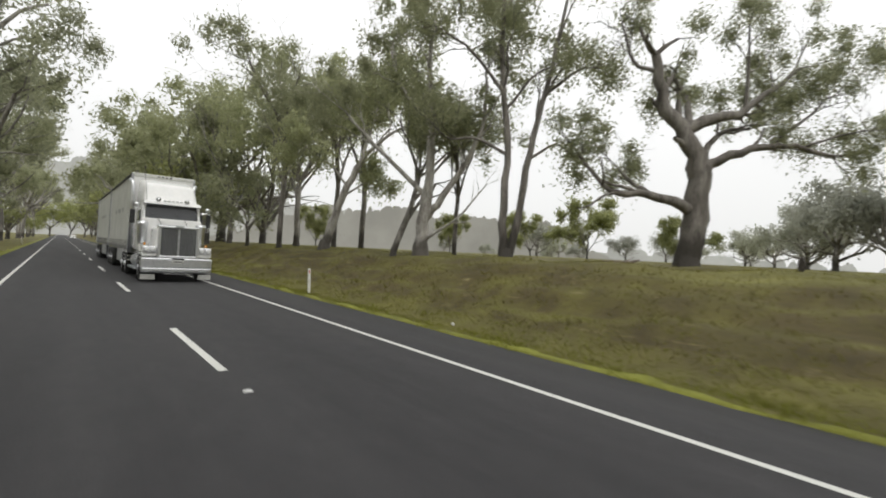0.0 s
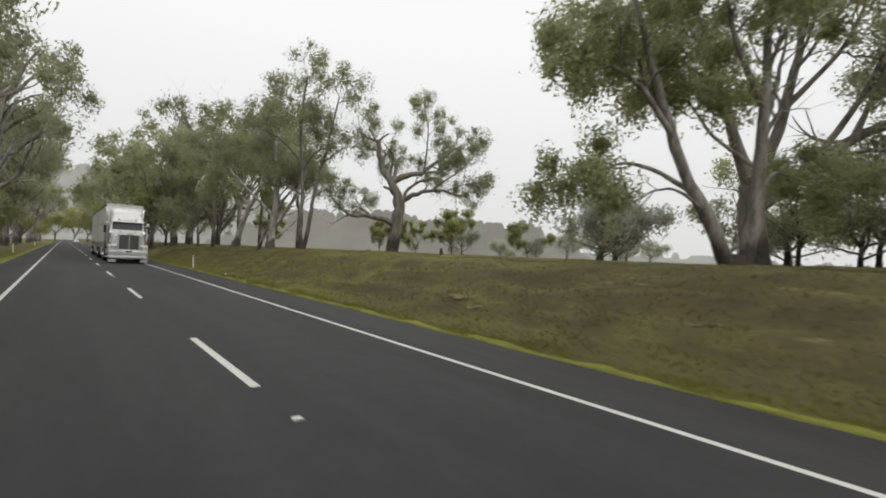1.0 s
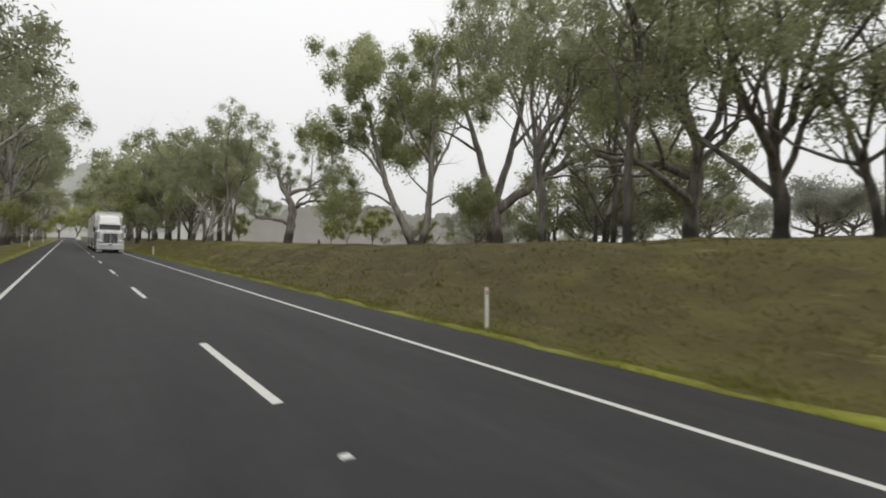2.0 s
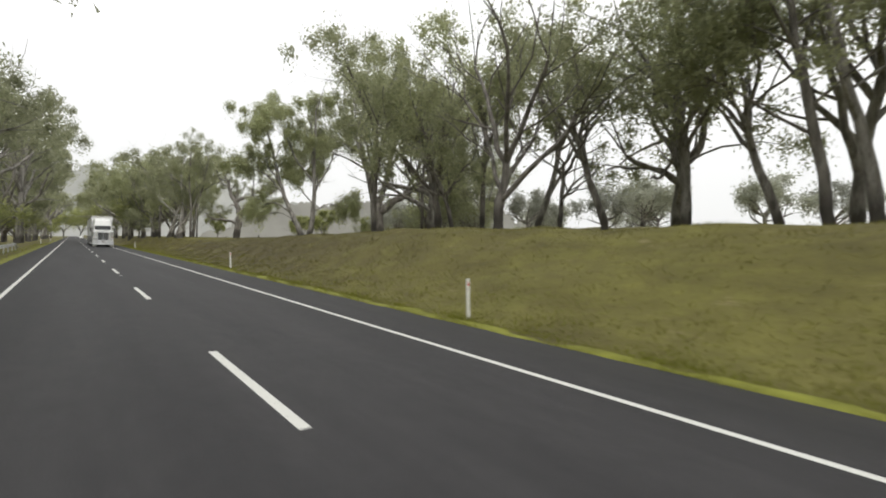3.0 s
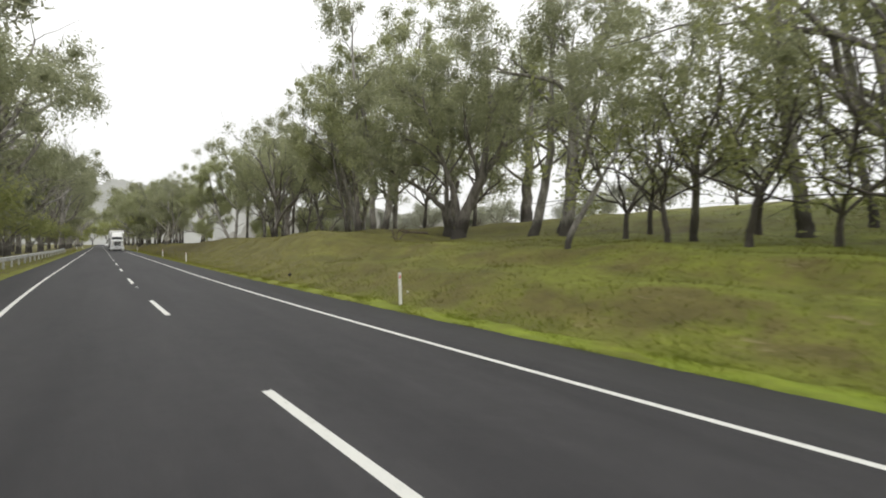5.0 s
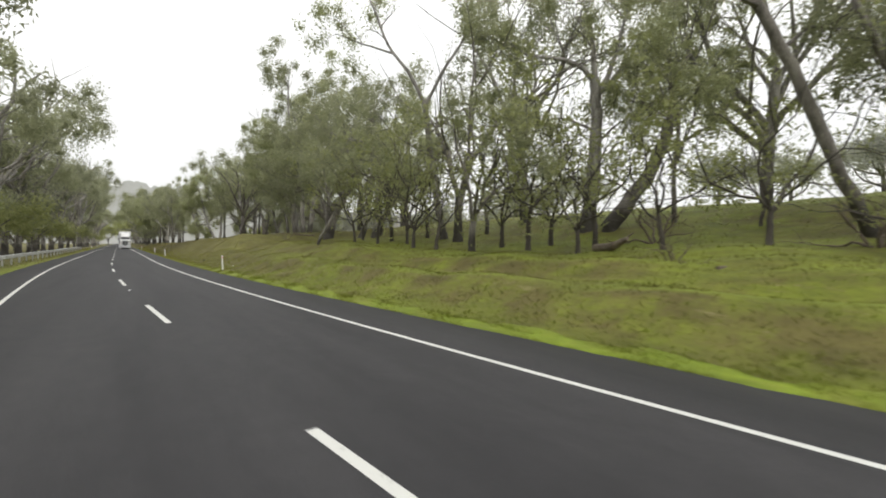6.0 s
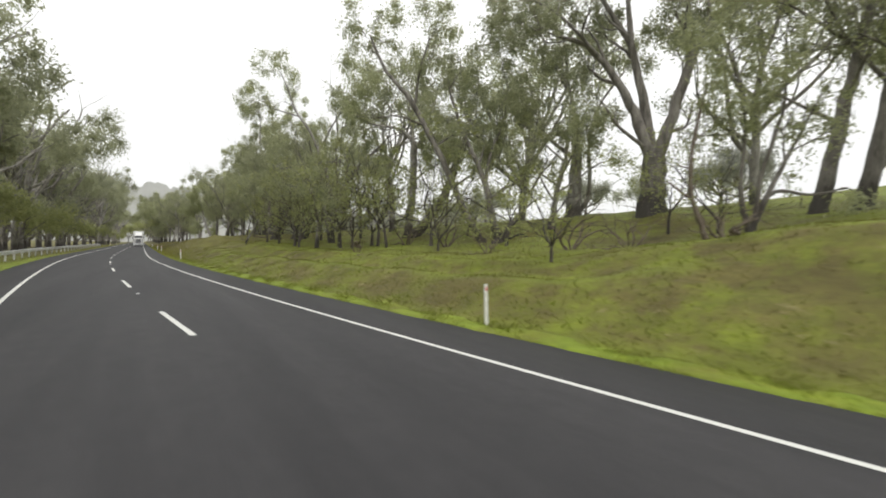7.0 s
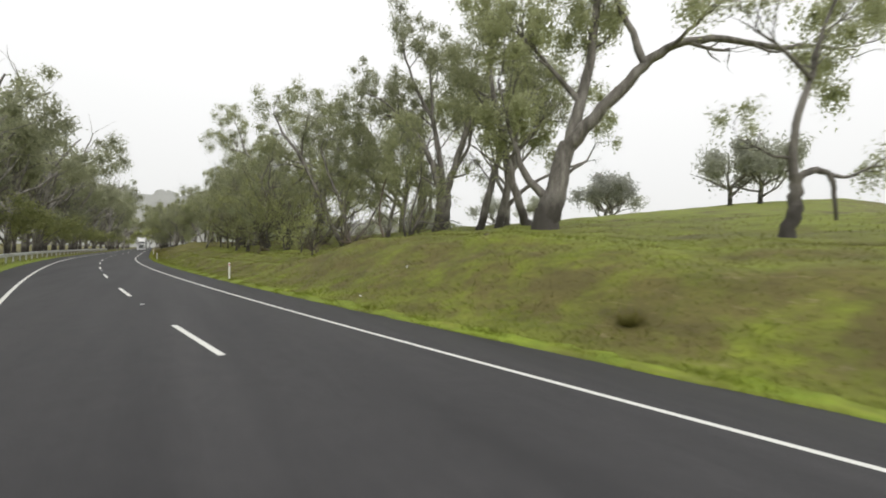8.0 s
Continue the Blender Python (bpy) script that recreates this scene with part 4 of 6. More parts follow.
def dark_forked_gum():
    w = Wood(306)
    w.flare(0.62, 1.0)
    w.path([(0, 0, 0.2), (-0.1, 0, 2.0), (-0.2, 0, 3.8)], 0.60, 0.52, grow=False)
    w.path([(-0.2, 0, 3.6), (-1.0, 0.1, 6), (-1.8, 0.3, 8.6), (-2.8, 0.4, 11.4), (-3.2, 0.5, 15)], 0.30, 0.09, 3, reach=3.6)
    w.path([(0.1, 0, 3.0), (1.8, 0, 4.3), (4.0, 0.2, 6.0), (7.4, 0.4, 7.8), (10, 0.6, 9.6)], 0.40, 0.10, 3, reach=3.8)
    w.path([(0, 0, 3.8), (0.9, -0.3, 7), (1.4, -0.4, 10), (1.9, -0.5, 14)], 0.30, 0.09, 3, reach=3.6)
    w.path([(2.6, 0.1, 5.0), (4.2, -0.6, 8.0), (5.6, -1.0, 11.5)], 0.18, 0.06, 3, reach=3.4)
    w.path([(-1.4, 0.2, 7.2), (-3.6, -0.3, 8.4), (-5.2, -0.6, 8.6)], 0.12, 0.04, 3, reach=2.6)
    w.path([(4.6, 0.3, 6.4), (6.0, 0.9, 8.6), (7.0, 1.2, 11.0)], 0.16, 0.05, 3, reach=3.2)
    w.path([(3.2, 0.2, 5.4), (5.0, -0.8, 5.6), (6.6, -1.2, 4.9)], 0.11, 0.04, 3, reach=2.4)
    w.path([(7.0, 0.4, 7.6), (8.6, -0.3, 7.2), (9.8, -0.6, 6.2)], 0.10, 0.04, 3, reach=2.4)
    w.path([(1.0, -0.3, 7.4), (2.8, -1.0, 9.6), (3.8, -1.4, 12.4)], 0.15, 0.05, 3, reach=3.2)
    return finish_tree("gum_tree", w, 84, 1.05, 0.17, BARK_DARK, LEAF, gaps=-0.2)


def straight_gum(seed=307):
    w = Wood(seed)
    w.flare(0.46, 0.9)
    w.path([(0, 0, 0.3), (0.25, 0, 4.2), (0.45, 0, 7.0), (0.3, 0.1, 9.6)], 0.44, 0.33, grow=False)
    w.path([(0.3, 0, 9.3), (-0.5, 0.1, 10.6), (-1.9, 0.2, 11.0), (-3.9, 0.4, 11.3), (-6.2, 0.5, 12.4)], 0.20, 0.06, 3, reach=2.6)
    w.path([(0.3, 0, 9.4), (0.1, -0.2, 11.6), (-0.6, -0.4, 14.2)], 0.22, 0.07, 3, reach=3.2)
    w.path([(0.4, 0, 8.6), (1.4, 0.2, 10.4), (2.0, 0.3, 12.6), (2.6, 0.4, 15.0)], 0.20, 0.06, 3, reach=3.0)
    w.path([(0.6, 0, 8.8), (2.6, -0.4, 11.2), (4.6, -0.6, 11.9), (6.0, -0.8, 12.4)], 0.14, 0.05, 3, reach=2.6)
    w.path([(0.4, 0, 6.4), (-1.6, 0.5, 7.4), (-3.0, 0.8, 7.2)], 0.09, 0.04, 3, reach=2.2)
    w.path([(0.4, 0, 5.6), (1.9, 0.5, 7.0), (3.0, 0.8, 7.6)], 0.09, 0.04, 3, reach=2.0)
    return finish_tree("gum_tree", w, 38, 0.9, 0.16, BARK, LEAF)


def leaning_dark_gum():
    w = Wood(308)
    w.flare(0.42, 0.4)
    w.path([(-0.1, 0, 0.2), (1.2, 0, 1.9), (2.6, 0, 4.0), (3.3, 0, 5.4), (3.7, 0.1, 7.2)], 0.50, 0.28, grow=False)
    w.path([(3.6, 0.1, 6.8), (3.9, 0.3, 8.6), (4.9, 0.5, 10.8), (5.3, 0.6, 13.0)], 0.22, 0.06, 3, reach=2.8)
    w.path([(2.9, 0, 4.6), (4.6, -0.4, 5.7), (6.2, -0.6, 6.7), (7.2, -0.8, 8.4)], 0.13, 0.05, 3, reach=2.2)
    w.path([(3.5, 0, 6.2), (2.4, 0.7, 7.8), (1.9, 1.0, 9.4)], 0.12, 0.05, 3, reach=2.2)
    w.path([(3.7, 0.1, 7.1), (6.0, 0.4, 9.3), (8.2, 0.8, 9.8)], 0.11, 0.04, 3, reach=2.0)
    return finish_tree("gum_tree", w, 48, 0.85, 0.16, BARK_DARK, LEAF)


def slanting_gum():
    w = Wood(309)
    w.flare(0.28, 0.5)
    w.path([(0, 0, 0.2), (-0.7, 0, 1.2), (-1.9, 0, 3.6), (-3.3, 0, 6.6), (-4.6, 0.1, 9.0), (-5.8, 0.2, 11.0)], 0.27, 0.18, grow=False)
    w.path([(-5.5, 0.2, 10.6), (-7.4, 0.4, 12.6), (-8.6, 0.5, 15.2)], 0.17, 0.06, 3, reach=3.0)
    w.path([(-5.2, 0.2, 10.2), (-4.9, -0.3, 12.2), (-4.2, -0.6, 14.6)], 0.13, 0.05, 3, reach=2.8)
    w.path([(-3.6, 0, 7.0), (-2.2, 0.5, 8.2), (-0.8, 0.9, 8.3), (0.6, 1.2, 7.4)], 0.09, 0.03, 3, reach=2.0)
    w.path([(-4.4, 0, 8.6), (-6.4, -0.4, 9.2), (-7.8, -0.6, 8.9)], 0.09, 0.03, 3, reach=2.2)
    return finish_tree("gum_tree", w, 38, 0.9, 0.16, BARK_DARK, LEAF)


def spreading_gum(seed=310):
    w = Wood(seed)
    w.flare(0.40, 0.5)
    w.path([(0, 0, 0.2), (-0.4, 0, 2.0), (-0.8, 0, 4.0), (-1.7, 0, 6.1), (-2.8, 0.1, 8.4), (-3.6, 0.2, 11.0)], 0.30, 0.08, 3, reach=2.8)
    w.path([(0.1, 0, 0.2), (0.9, 0.1, 1.5), (1.8, 0.2, 2.7), (2.6, 0.3, 4.6), (4.1, 0.5, 6.6)], 0.20, 0.05, 3, reach=2.2)
    w.path([(-0.6, 0, 3.1), (0.3, -0.2, 4.0), (1.2, -0.4, 4.3), (2.3, -0.6, 6.4), (2.5, -0.7, 9.0)], 0.14, 0.04, 3, reach=2.4)
    w.path([(-0.9, 0, 4.4), (-0.6, 0.5, 6.6), (0.4, 0.8, 9.0), (0.6, 1.0, 11.5)], 0.15, 0.05, 3, reach=2.8)
    w.path([(0.3, 0, 0.3), (1.6, -0.4, 0.9), (2.4, -0.6, 0.4)], 0.10, 0.04, grow=False)
    return finish_tree("gum_tree", w, 48, 0.85, 0.16, BARK_DARK, LEAF)


def twin_slim_gum():
    w = Wood(312)
    w.flare(0.30, 0.5)
    w.path([(-0.15, 0, 0.2), (-0.25, 0, 2.4), (-0.1, 0, 4.8), (-0.5, 0.1, 7.6), (-0.7, 0.2, 11.0), (-0.3, 0.2, 14.5)], 0.20, 0.07, 3, reach=2.8)
    w.path([(0.15, 0, 0.2), (0.5, 0, 2.2), (0.75, 0, 4.6), (1.3, 0.1, 7.0), (1.9, 0.2, 10.0), (2.4, 0.3, 13.0)], 0.19, 0.06, 3, reach=2.8)
    w.path([(0.7, 0, 4.4), (1.9, -0.3, 5.2), (2.6, -0.4, 4.6)], 0.07, 0.03, 2, reach=1.2)
    w.path([(-0.2, 0, 4.6), (-1.6, 0.3, 5.4), (-2.8, 0.5, 5.2), (-3.6, 0.6, 6.0)], 0.08, 0.03, 3, reach=1.6)
    w.path([(-0.5, 0.1, 7.4), (-2.0, -0.4, 9.0), (-3.2, -0.6, 9.6)], 0.09, 0.03, 3, reach=2.0)
    w.path([(1.4, 0.1, 7.4), (3.0, 0.5, 8.8), (4.0, 0.8, 9.0)], 0.08, 0.03, 3, reach=1.8)
    return finish_tree("gum_tree", w, 42, 0.85, 0.16, BARK_DARK, LEAF, gaps=-0.04, fill=1.05)


def stout_gum():
    w = Wood(311)
    w.flare(0.66, 1.0)
    w.path([(0, 0, 0.2), (0.05, 0, 2.6), (0.2, 0, 4.6), (0.2, 0, 6.3)], 0.62, 0.42, grow=False)
    w.path([(0.2, 0, 5.0), (-1.2, 0.1, 6.0), (-2.6, 0.2, 7.2), (-4.0, 0.4, 7.6)], 0.22, 0.06, 3, reach=2.4)
    w.path([(0.2, 0, 6.0), (0.1, 0.2, 8.6), (-0.6, 0.4, 11.4), (-0.8, 0.6, 14.5)], 0.28, 0.07, 3, reach=3.2)
    w.path([(0.4, 0, 0.6), (1.3, -0.2, 1.8), (1.2, -0.3, 4.0), (1.0, -0.3, 6.6), (1.8, -0.4, 9.6), (3.6, -0.6, 12.0)], 0.22, 0.07, 3, reach=3.0)
    w.path([(-0.5, 0.4, 10.8), (-2.2, 0.2, 13.6), (-3.6, 0.0, 16.8)], 0.14, 0.05, 3, reach=3.0)
    return finish_tree("gum_tree", w, 55, 0.95, 0.175, BARK, LEAF)


def single_gum(seed, r, bark, *bends, leafy=46):
    """A one-trunk eucalypt; bends: how far the trunk has moved aside at which height."""
    w = Wood(seed)
    w.flare(r * 1.05, 0.6)
    trunk = [(0, 0, 0.2)] + [(x, 0.05 * k, z) for k, (x, z) in enumerate(bends)]
    w.path(trunk, r, r * 0.55, grow=False)
    (x0, z0), (x1, z1) = bends[-2], bends[-1]
    top = np.array([x1, 0.1, z1])
    w.path([top - [0, 0, 0.3], top + [(x1 - x0) * 0.4, 0.3, 2.4], top + [(x1 - x0) * 0.5, 0.5, 5.0]], r * 0.5, 0.06, 3, reach=2.8)
    for k in range(6):
        f = 0.40 + 0.11 * k
        base = np.array([np.interp(f * z1, [b[1] for b in bends], [b[0] for b in bends]), 0.05, f * z1])
        a = k * 2.4 + seed
        out = np.array([math.cos(a), math.sin(a), 0.0])
        w.path([base, base + out * 1.3 + [0, 0, 0.9], base + out * 2.6 + [0, 0, 2.0], base + out * 3.4 + [0, 0, 2.4]], r * 0.30, 0.035, 3, reach=1.8)
    return finish_tree("gum_tree", w, leafy, 0.9, 0.165, bark, LEAF, gaps=-0.1 if leafy > 40 else 0.02)


def stooping_gum():
    w = Wood(321)
    w.flare(0.46, 0.7)
    w.path([(0, 0, 0.2), (-0.1, 0, 1.1), (-0.25, 0, 2.3)], 0.42, 0.34, grow=False)
    w.path([(-0.3, 0, 2.0), (-0.9, 0, 2.7), (-2.3, 0.1, 3.8), (-4.6, 0.3, 5.1), (-6.2, 0.4, 6.4)], 0.24, 0.06, 3, reach=2.4)
    w.path([(-0.1, 0, 2.2), (0.35, -0.1, 3.2), (0.7, -0.1, 4.3)], 0.17, 0.11, grow=False)
    w.path([(-0.2, 0, 2.3), (-0.2, 0.1, 4.0), (-0.3, 0.2, 5.6), (-1.0, 0.3, 7.0), (-1.2, 0.4, 9.6)], 0.20, 0.06, 3, reach=2.8)
    w.path([(-0.3, 0.1, 4.6), (1.0, 0.6, 6.4), (1.8, 0.9, 8.6)], 0.12, 0.04, 3, reach=2.4)
    w.path([(-1.0, 0.3, 7.0), (-3.0, 0.8, 9.0), (-4.6, 1.2, 11.2)], 0.12, 0.04, 3, reach=2.8)
    w.path([(-0.2, 0.1, 3.8), (-1.4, -0.6, 5.0), (-2.6, -1.0, 5.4), (-3.4, -1.2, 5.0)], 0.09, 0.03, 3, reach=2.0)
    return finish_tree("gum_tree", w, 50, 0.92, 0.165, BARK_DARK, LEAF, gaps=-0.04)


def wide_armed_gum():
    w = Wood(322)
    w.flare(0.52, 0.7)
    w.path([(0, 0, 0.2), (0.35, 0, 1.4), (0.8, 0, 2.6), (1.7, 0, 4.7)], 0.46, 0.34, grow=False)
    w.path([(1.6, 0, 4.5), (2.3, 0.1, 5.4), (3.5, 0.2, 7.0), (5.3, 0.3, 7.8), (7.8, 0.5, 8.4), (9.6, 0.6, 8.6)], 0.24, 0.06, 3, reach=2.4)
    w.path([(0, 0, 0.5), (-0.1, 0.1, 2.8), (-1.0, 0.2, 5.0), (-1.8, 0.3, 7.4), (-2.6, 0.4, 10.0)], 0.24, 0.07, 3, reach=2.8)
    w.path([(1.4, 0, 4.0), (2.0, -0.2, 7.2), (2.1, -0.3, 9.4), (1.7, -0.4, 12.5)], 0.26, 0.07, 3, reach=3.0)
    w.path([(1.5, 0, 4.2), (0.6, -0.6, 6.6), (0.2, -1.0, 9.4)], 0.16, 0.05, 3, reach=2.8)
    w.path([(2.6, 0.1, 5.8), (3.4, -0.5, 8.0), (4.4, -0.8, 10.4)], 0.14, 0.05, 3, reach=2.6)
    w.path([(-1.0, 0.2, 5.2), (-2.6, -0.4, 6.6), (-3.8, -0.7, 6.9)], 0.10, 0.04, 3, reach=2.2)
    return finish_tree("gum_tree", w, 50, 0.92, 0.165, BARK_DARK, LEAF, gaps=-0.03)


def lone_gum():
    w = Wood(323)
    w.flare(0.32, 0.8)
    w.path([(0, 0, 0.2), (0.05, 0, 2.6), (0.0, 0, 4.8)], 0.30, 0.26, grow=False)
    w.path([(0, 0, 4.6), (-0.2, 0.1, 6.6), (0.0, 0.2, 9.4), (-0.6, 0.3, 12.5)], 0.24, 0.07, 3, reach=3.2)
    w.path([(0.05, 0, 4.6), (0.9, 0, 6.0), (2.6, 0.2, 8.7), (5.3, 0.4, 10.4)], 0.22, 0.06, 3, reach=3.0)
    w.path([(-0.1, 0.1, 6.2), (-1.6, -0.4, 8.0), (-2.8, -0.6, 10.2)], 0.14, 0.05, 3, reach=2.8)
    w.path([(0.5, 0, 5.3), (2.0, -0.3, 5.4), (3.0, -0.4, 4.6)], 0.09, 0.04, 3, reach=1.8)
    w.path([(-0.3, 0.2, 8.0), (-2.4, 0.6, 10.6), (-4.0, 0.8, 13.0)], 0.12, 0.05, 3, reach=3.0)
    return finish_tree("gum_tree", w, 54, 1.0, 0.165, BARK, LEAF, gaps=-0.06)


def hooked_gum():
    w = Wood(324)
    w.flare(0.38, 0.5)
    w.path([(0, 0, 0.2), (0.6, 0, 3.1), (1.2, 0, 6.3), (1.0, 0.1, 9.3)], 0.36, 0.20, grow=False)
    w.path([(1.0, 0.1, 9.0), (0.6, 0.3, 11.4), (0.9, 0.4, 14.0)], 0.18, 0.05, 3, reach=3.0)
    w.path([(0.4, 0, 1.8), (1.1, 0, 2.6), (2.5, 0.1, 4.0), (4.9, 0.2, 5.3), (6.9, 0.3, 5.8), (7.6, 0.3, 7.3)], 0.20, 0.05, 3, reach=1.6)
    w.path([(1.1, 0, 5.6), (-0.4, 0.5, 7.6), (-1.2, 0.8, 9.6)], 0.13, 0.05, 3, reach=2.6)
    w.path([(1.2, 0, 6.2), (2.8, -0.4, 8.2), (3.8, -0.6, 10.4)], 0.13, 0.05, 3, reach=2.6)
    return finish_tree("gum_tree", w, 34, 0.86, 0.165, BARK_DARK, LEAF)


def twisted_scrub():
    w = Wood(325)
    w.flare(0.14, 0.3)
    w.path([(0, 0, 0.1), (0.6, 0, 1.6), (1.3, 0.1, 2.8), (1.6, 0.1, 3.4), (2.6, 0.2, 5.3)], 0.13, 0.04, 3, reach=1.8)
    w.path([(0.5, 0, 1.4), (0.9, -0.1, 1.7), (2.0, -0.2, 1.5), (3.3, -0.3, 1.8)], 0.09, 0.03, 2, reach=0.9)
    w.path([(-0.1, 0, 0.1), (-0.4, 0.1, 1.6), (-0.1, 0.2, 4.0), (-0.6, 0.3, 6.6)], 0.11, 0.04, 3, reach=2.0)
    w.path([(0.1, 0, 0.2), (0.2, -0.2, 2.4), (0.9, -0.4, 4.6), (0.8, -0.5, 7.0)], 0.10, 0.04, 3, reach=2.0)
    return finish_tree("gum_tree", w, 30, 0.7, 0.14, BARK_DARK, LEAF)


def white_forked_gum():
    w = Wood(340)
    w.flare(0.40, 1.0)
    w.path([(0, 0, 0.2), (0.05, 0, 1.8), (0.2, 0, 3.4)], 0.36, 0.30, grow=False)
    w.path([(0.15, 0, 3.2), (-1.6, 0.1, 4.7), (-3.3, 0.2, 6.3), (-4.3, 0.3, 7.4)], 0.15, 0.06, 3, reach=2.2)
    w.path([(0.2, 0, 3.2), (0.3, 0, 6.7), (-0.1, 0.2, 10.1), (0.1, 0.3, 13)], 0.26, 0.07, 3, reach=3.0)
    w.path([(0.1, 0, 2.0), (0.8, -0.1, 2.9), (1.9, -0.2, 4.6), (3.0, -0.3, 7.0), (2.8, -0.4, 9.6)], 0.22, 0.06, 3, reach=2.6)
    w.path([(0.1, 0, 0.9), (0.8, -0.4, 1.4), (1.9, -0.6, 2.2), (3.1, -0.8, 3.8)], 0.10, 0.03, 2, reach=1.3)
    w.path([(0.2, 0.1, 6.8), (-1.6, 0.5, 9.0), (-2.2, 0.7, 11.0)], 0.13, 0.05, 3, reach=2.4)
    return finish_tree("gum_tree", w, 54, 0.92, 0.17, BARK_WHITE, LEAF, gaps=0.0)


def leaning_pale_gum():
    w = Wood(341)
    w.flare(0.32, 0.7)
    w.path([(0, 0, 0.2), (0.5, 0, 2.0), (1.3, 0.1, 4.2), (2.3, 0.1, 6.2)], 0.28, 0.17, grow=False)
    w.path([(1.9, 0.1, 5.4), (2.4, 0.2, 7.4), (2.9, 0.3, 9.6)], 0.15, 0.05, 3, reach=2.4)
    w.path([(2.2, 0.1, 6.0), (3.6, -0.3, 7.2), (4.8, -0.5, 7.8)], 0.12, 0.05, 3, reach=2.2)
    w.path([(1.2, 0.1, 4.0), (0.2, -0.3, 5.3), (-0.6, -0.5, 5.4), (-1.4, -0.6, 6.4)], 0.09, 0.03, 3, reach=1.8)
    w.path([(1.0, 0.1, 3.4), (2.2, 0.6, 4.4), (3.0, 0.9, 4.6)], 0.07, 0.03, 2, reach=1.2)
    return finish_tree("gum_tree", w, 75, 0.95, 0.18, BARK_WHITE, LEAF)


def open_crowned_gum():
    w = Wood(345)
    w.flare(0.30, 0.7)
    w.path([(0, 0, 0.2), (-0.6, 0, 3.4), (-1.2, 0, 7.5), (-1.6, 0, 10.5)], 0.27, 0.18, grow=False)
    w.path([(-1.6, 0, 10.3), (-2.6, 0.2, 12.5), (-4.4, 0.3, 14.6), (-5.2, 0.4, 17.0), (-6.2, 0.5, 19.0)], 0.16, 0.05, 3, reach=2.6)
    w.path([(-3.8, 0.3, 14.0), (-6.2, 0, 14.6), (-8.0, -0.2, 15.2)], 0.09, 0.03, 3, reach=2.0)
    w.path([(-1.5, 0, 10.0), (-0.2, -0.3, 12.6), (1.2, -0.5, 14.6), (2.4, -0.6, 16.6)], 0.15, 0.05, 3, reach=2.8)
    w.path([(-1.2, 0, 8.0), (0.6, 0.5, 9.6), (1.8, 0.8, 10.2)], 0.09, 0.03, 3, reach=2.0)
    return finish_tree("gum_tree", w, 38, 0.88, 0.165, BARK, LEAF)


def bare_crooked_tree():
    w = Wood(326)
    w.path([(0, 0, -0.1), (-0.35, 0, 0.9), (-0.7, 0, 1.8), (-0.75, 0, 3.6), (-0.3, 0.1, 5.4)], 0.12, 0.05, 2, reach=0.8)
    w.path([(-0.7, 0, 1.7), (-1.2, 0.1, 2.1), (-1.6, 0.1, 2.4)], 0.06, 0.02, grow=False)
    return finish_tree("dead_tree", w, 0, 1, 1, DEADWOOD, LEAF)


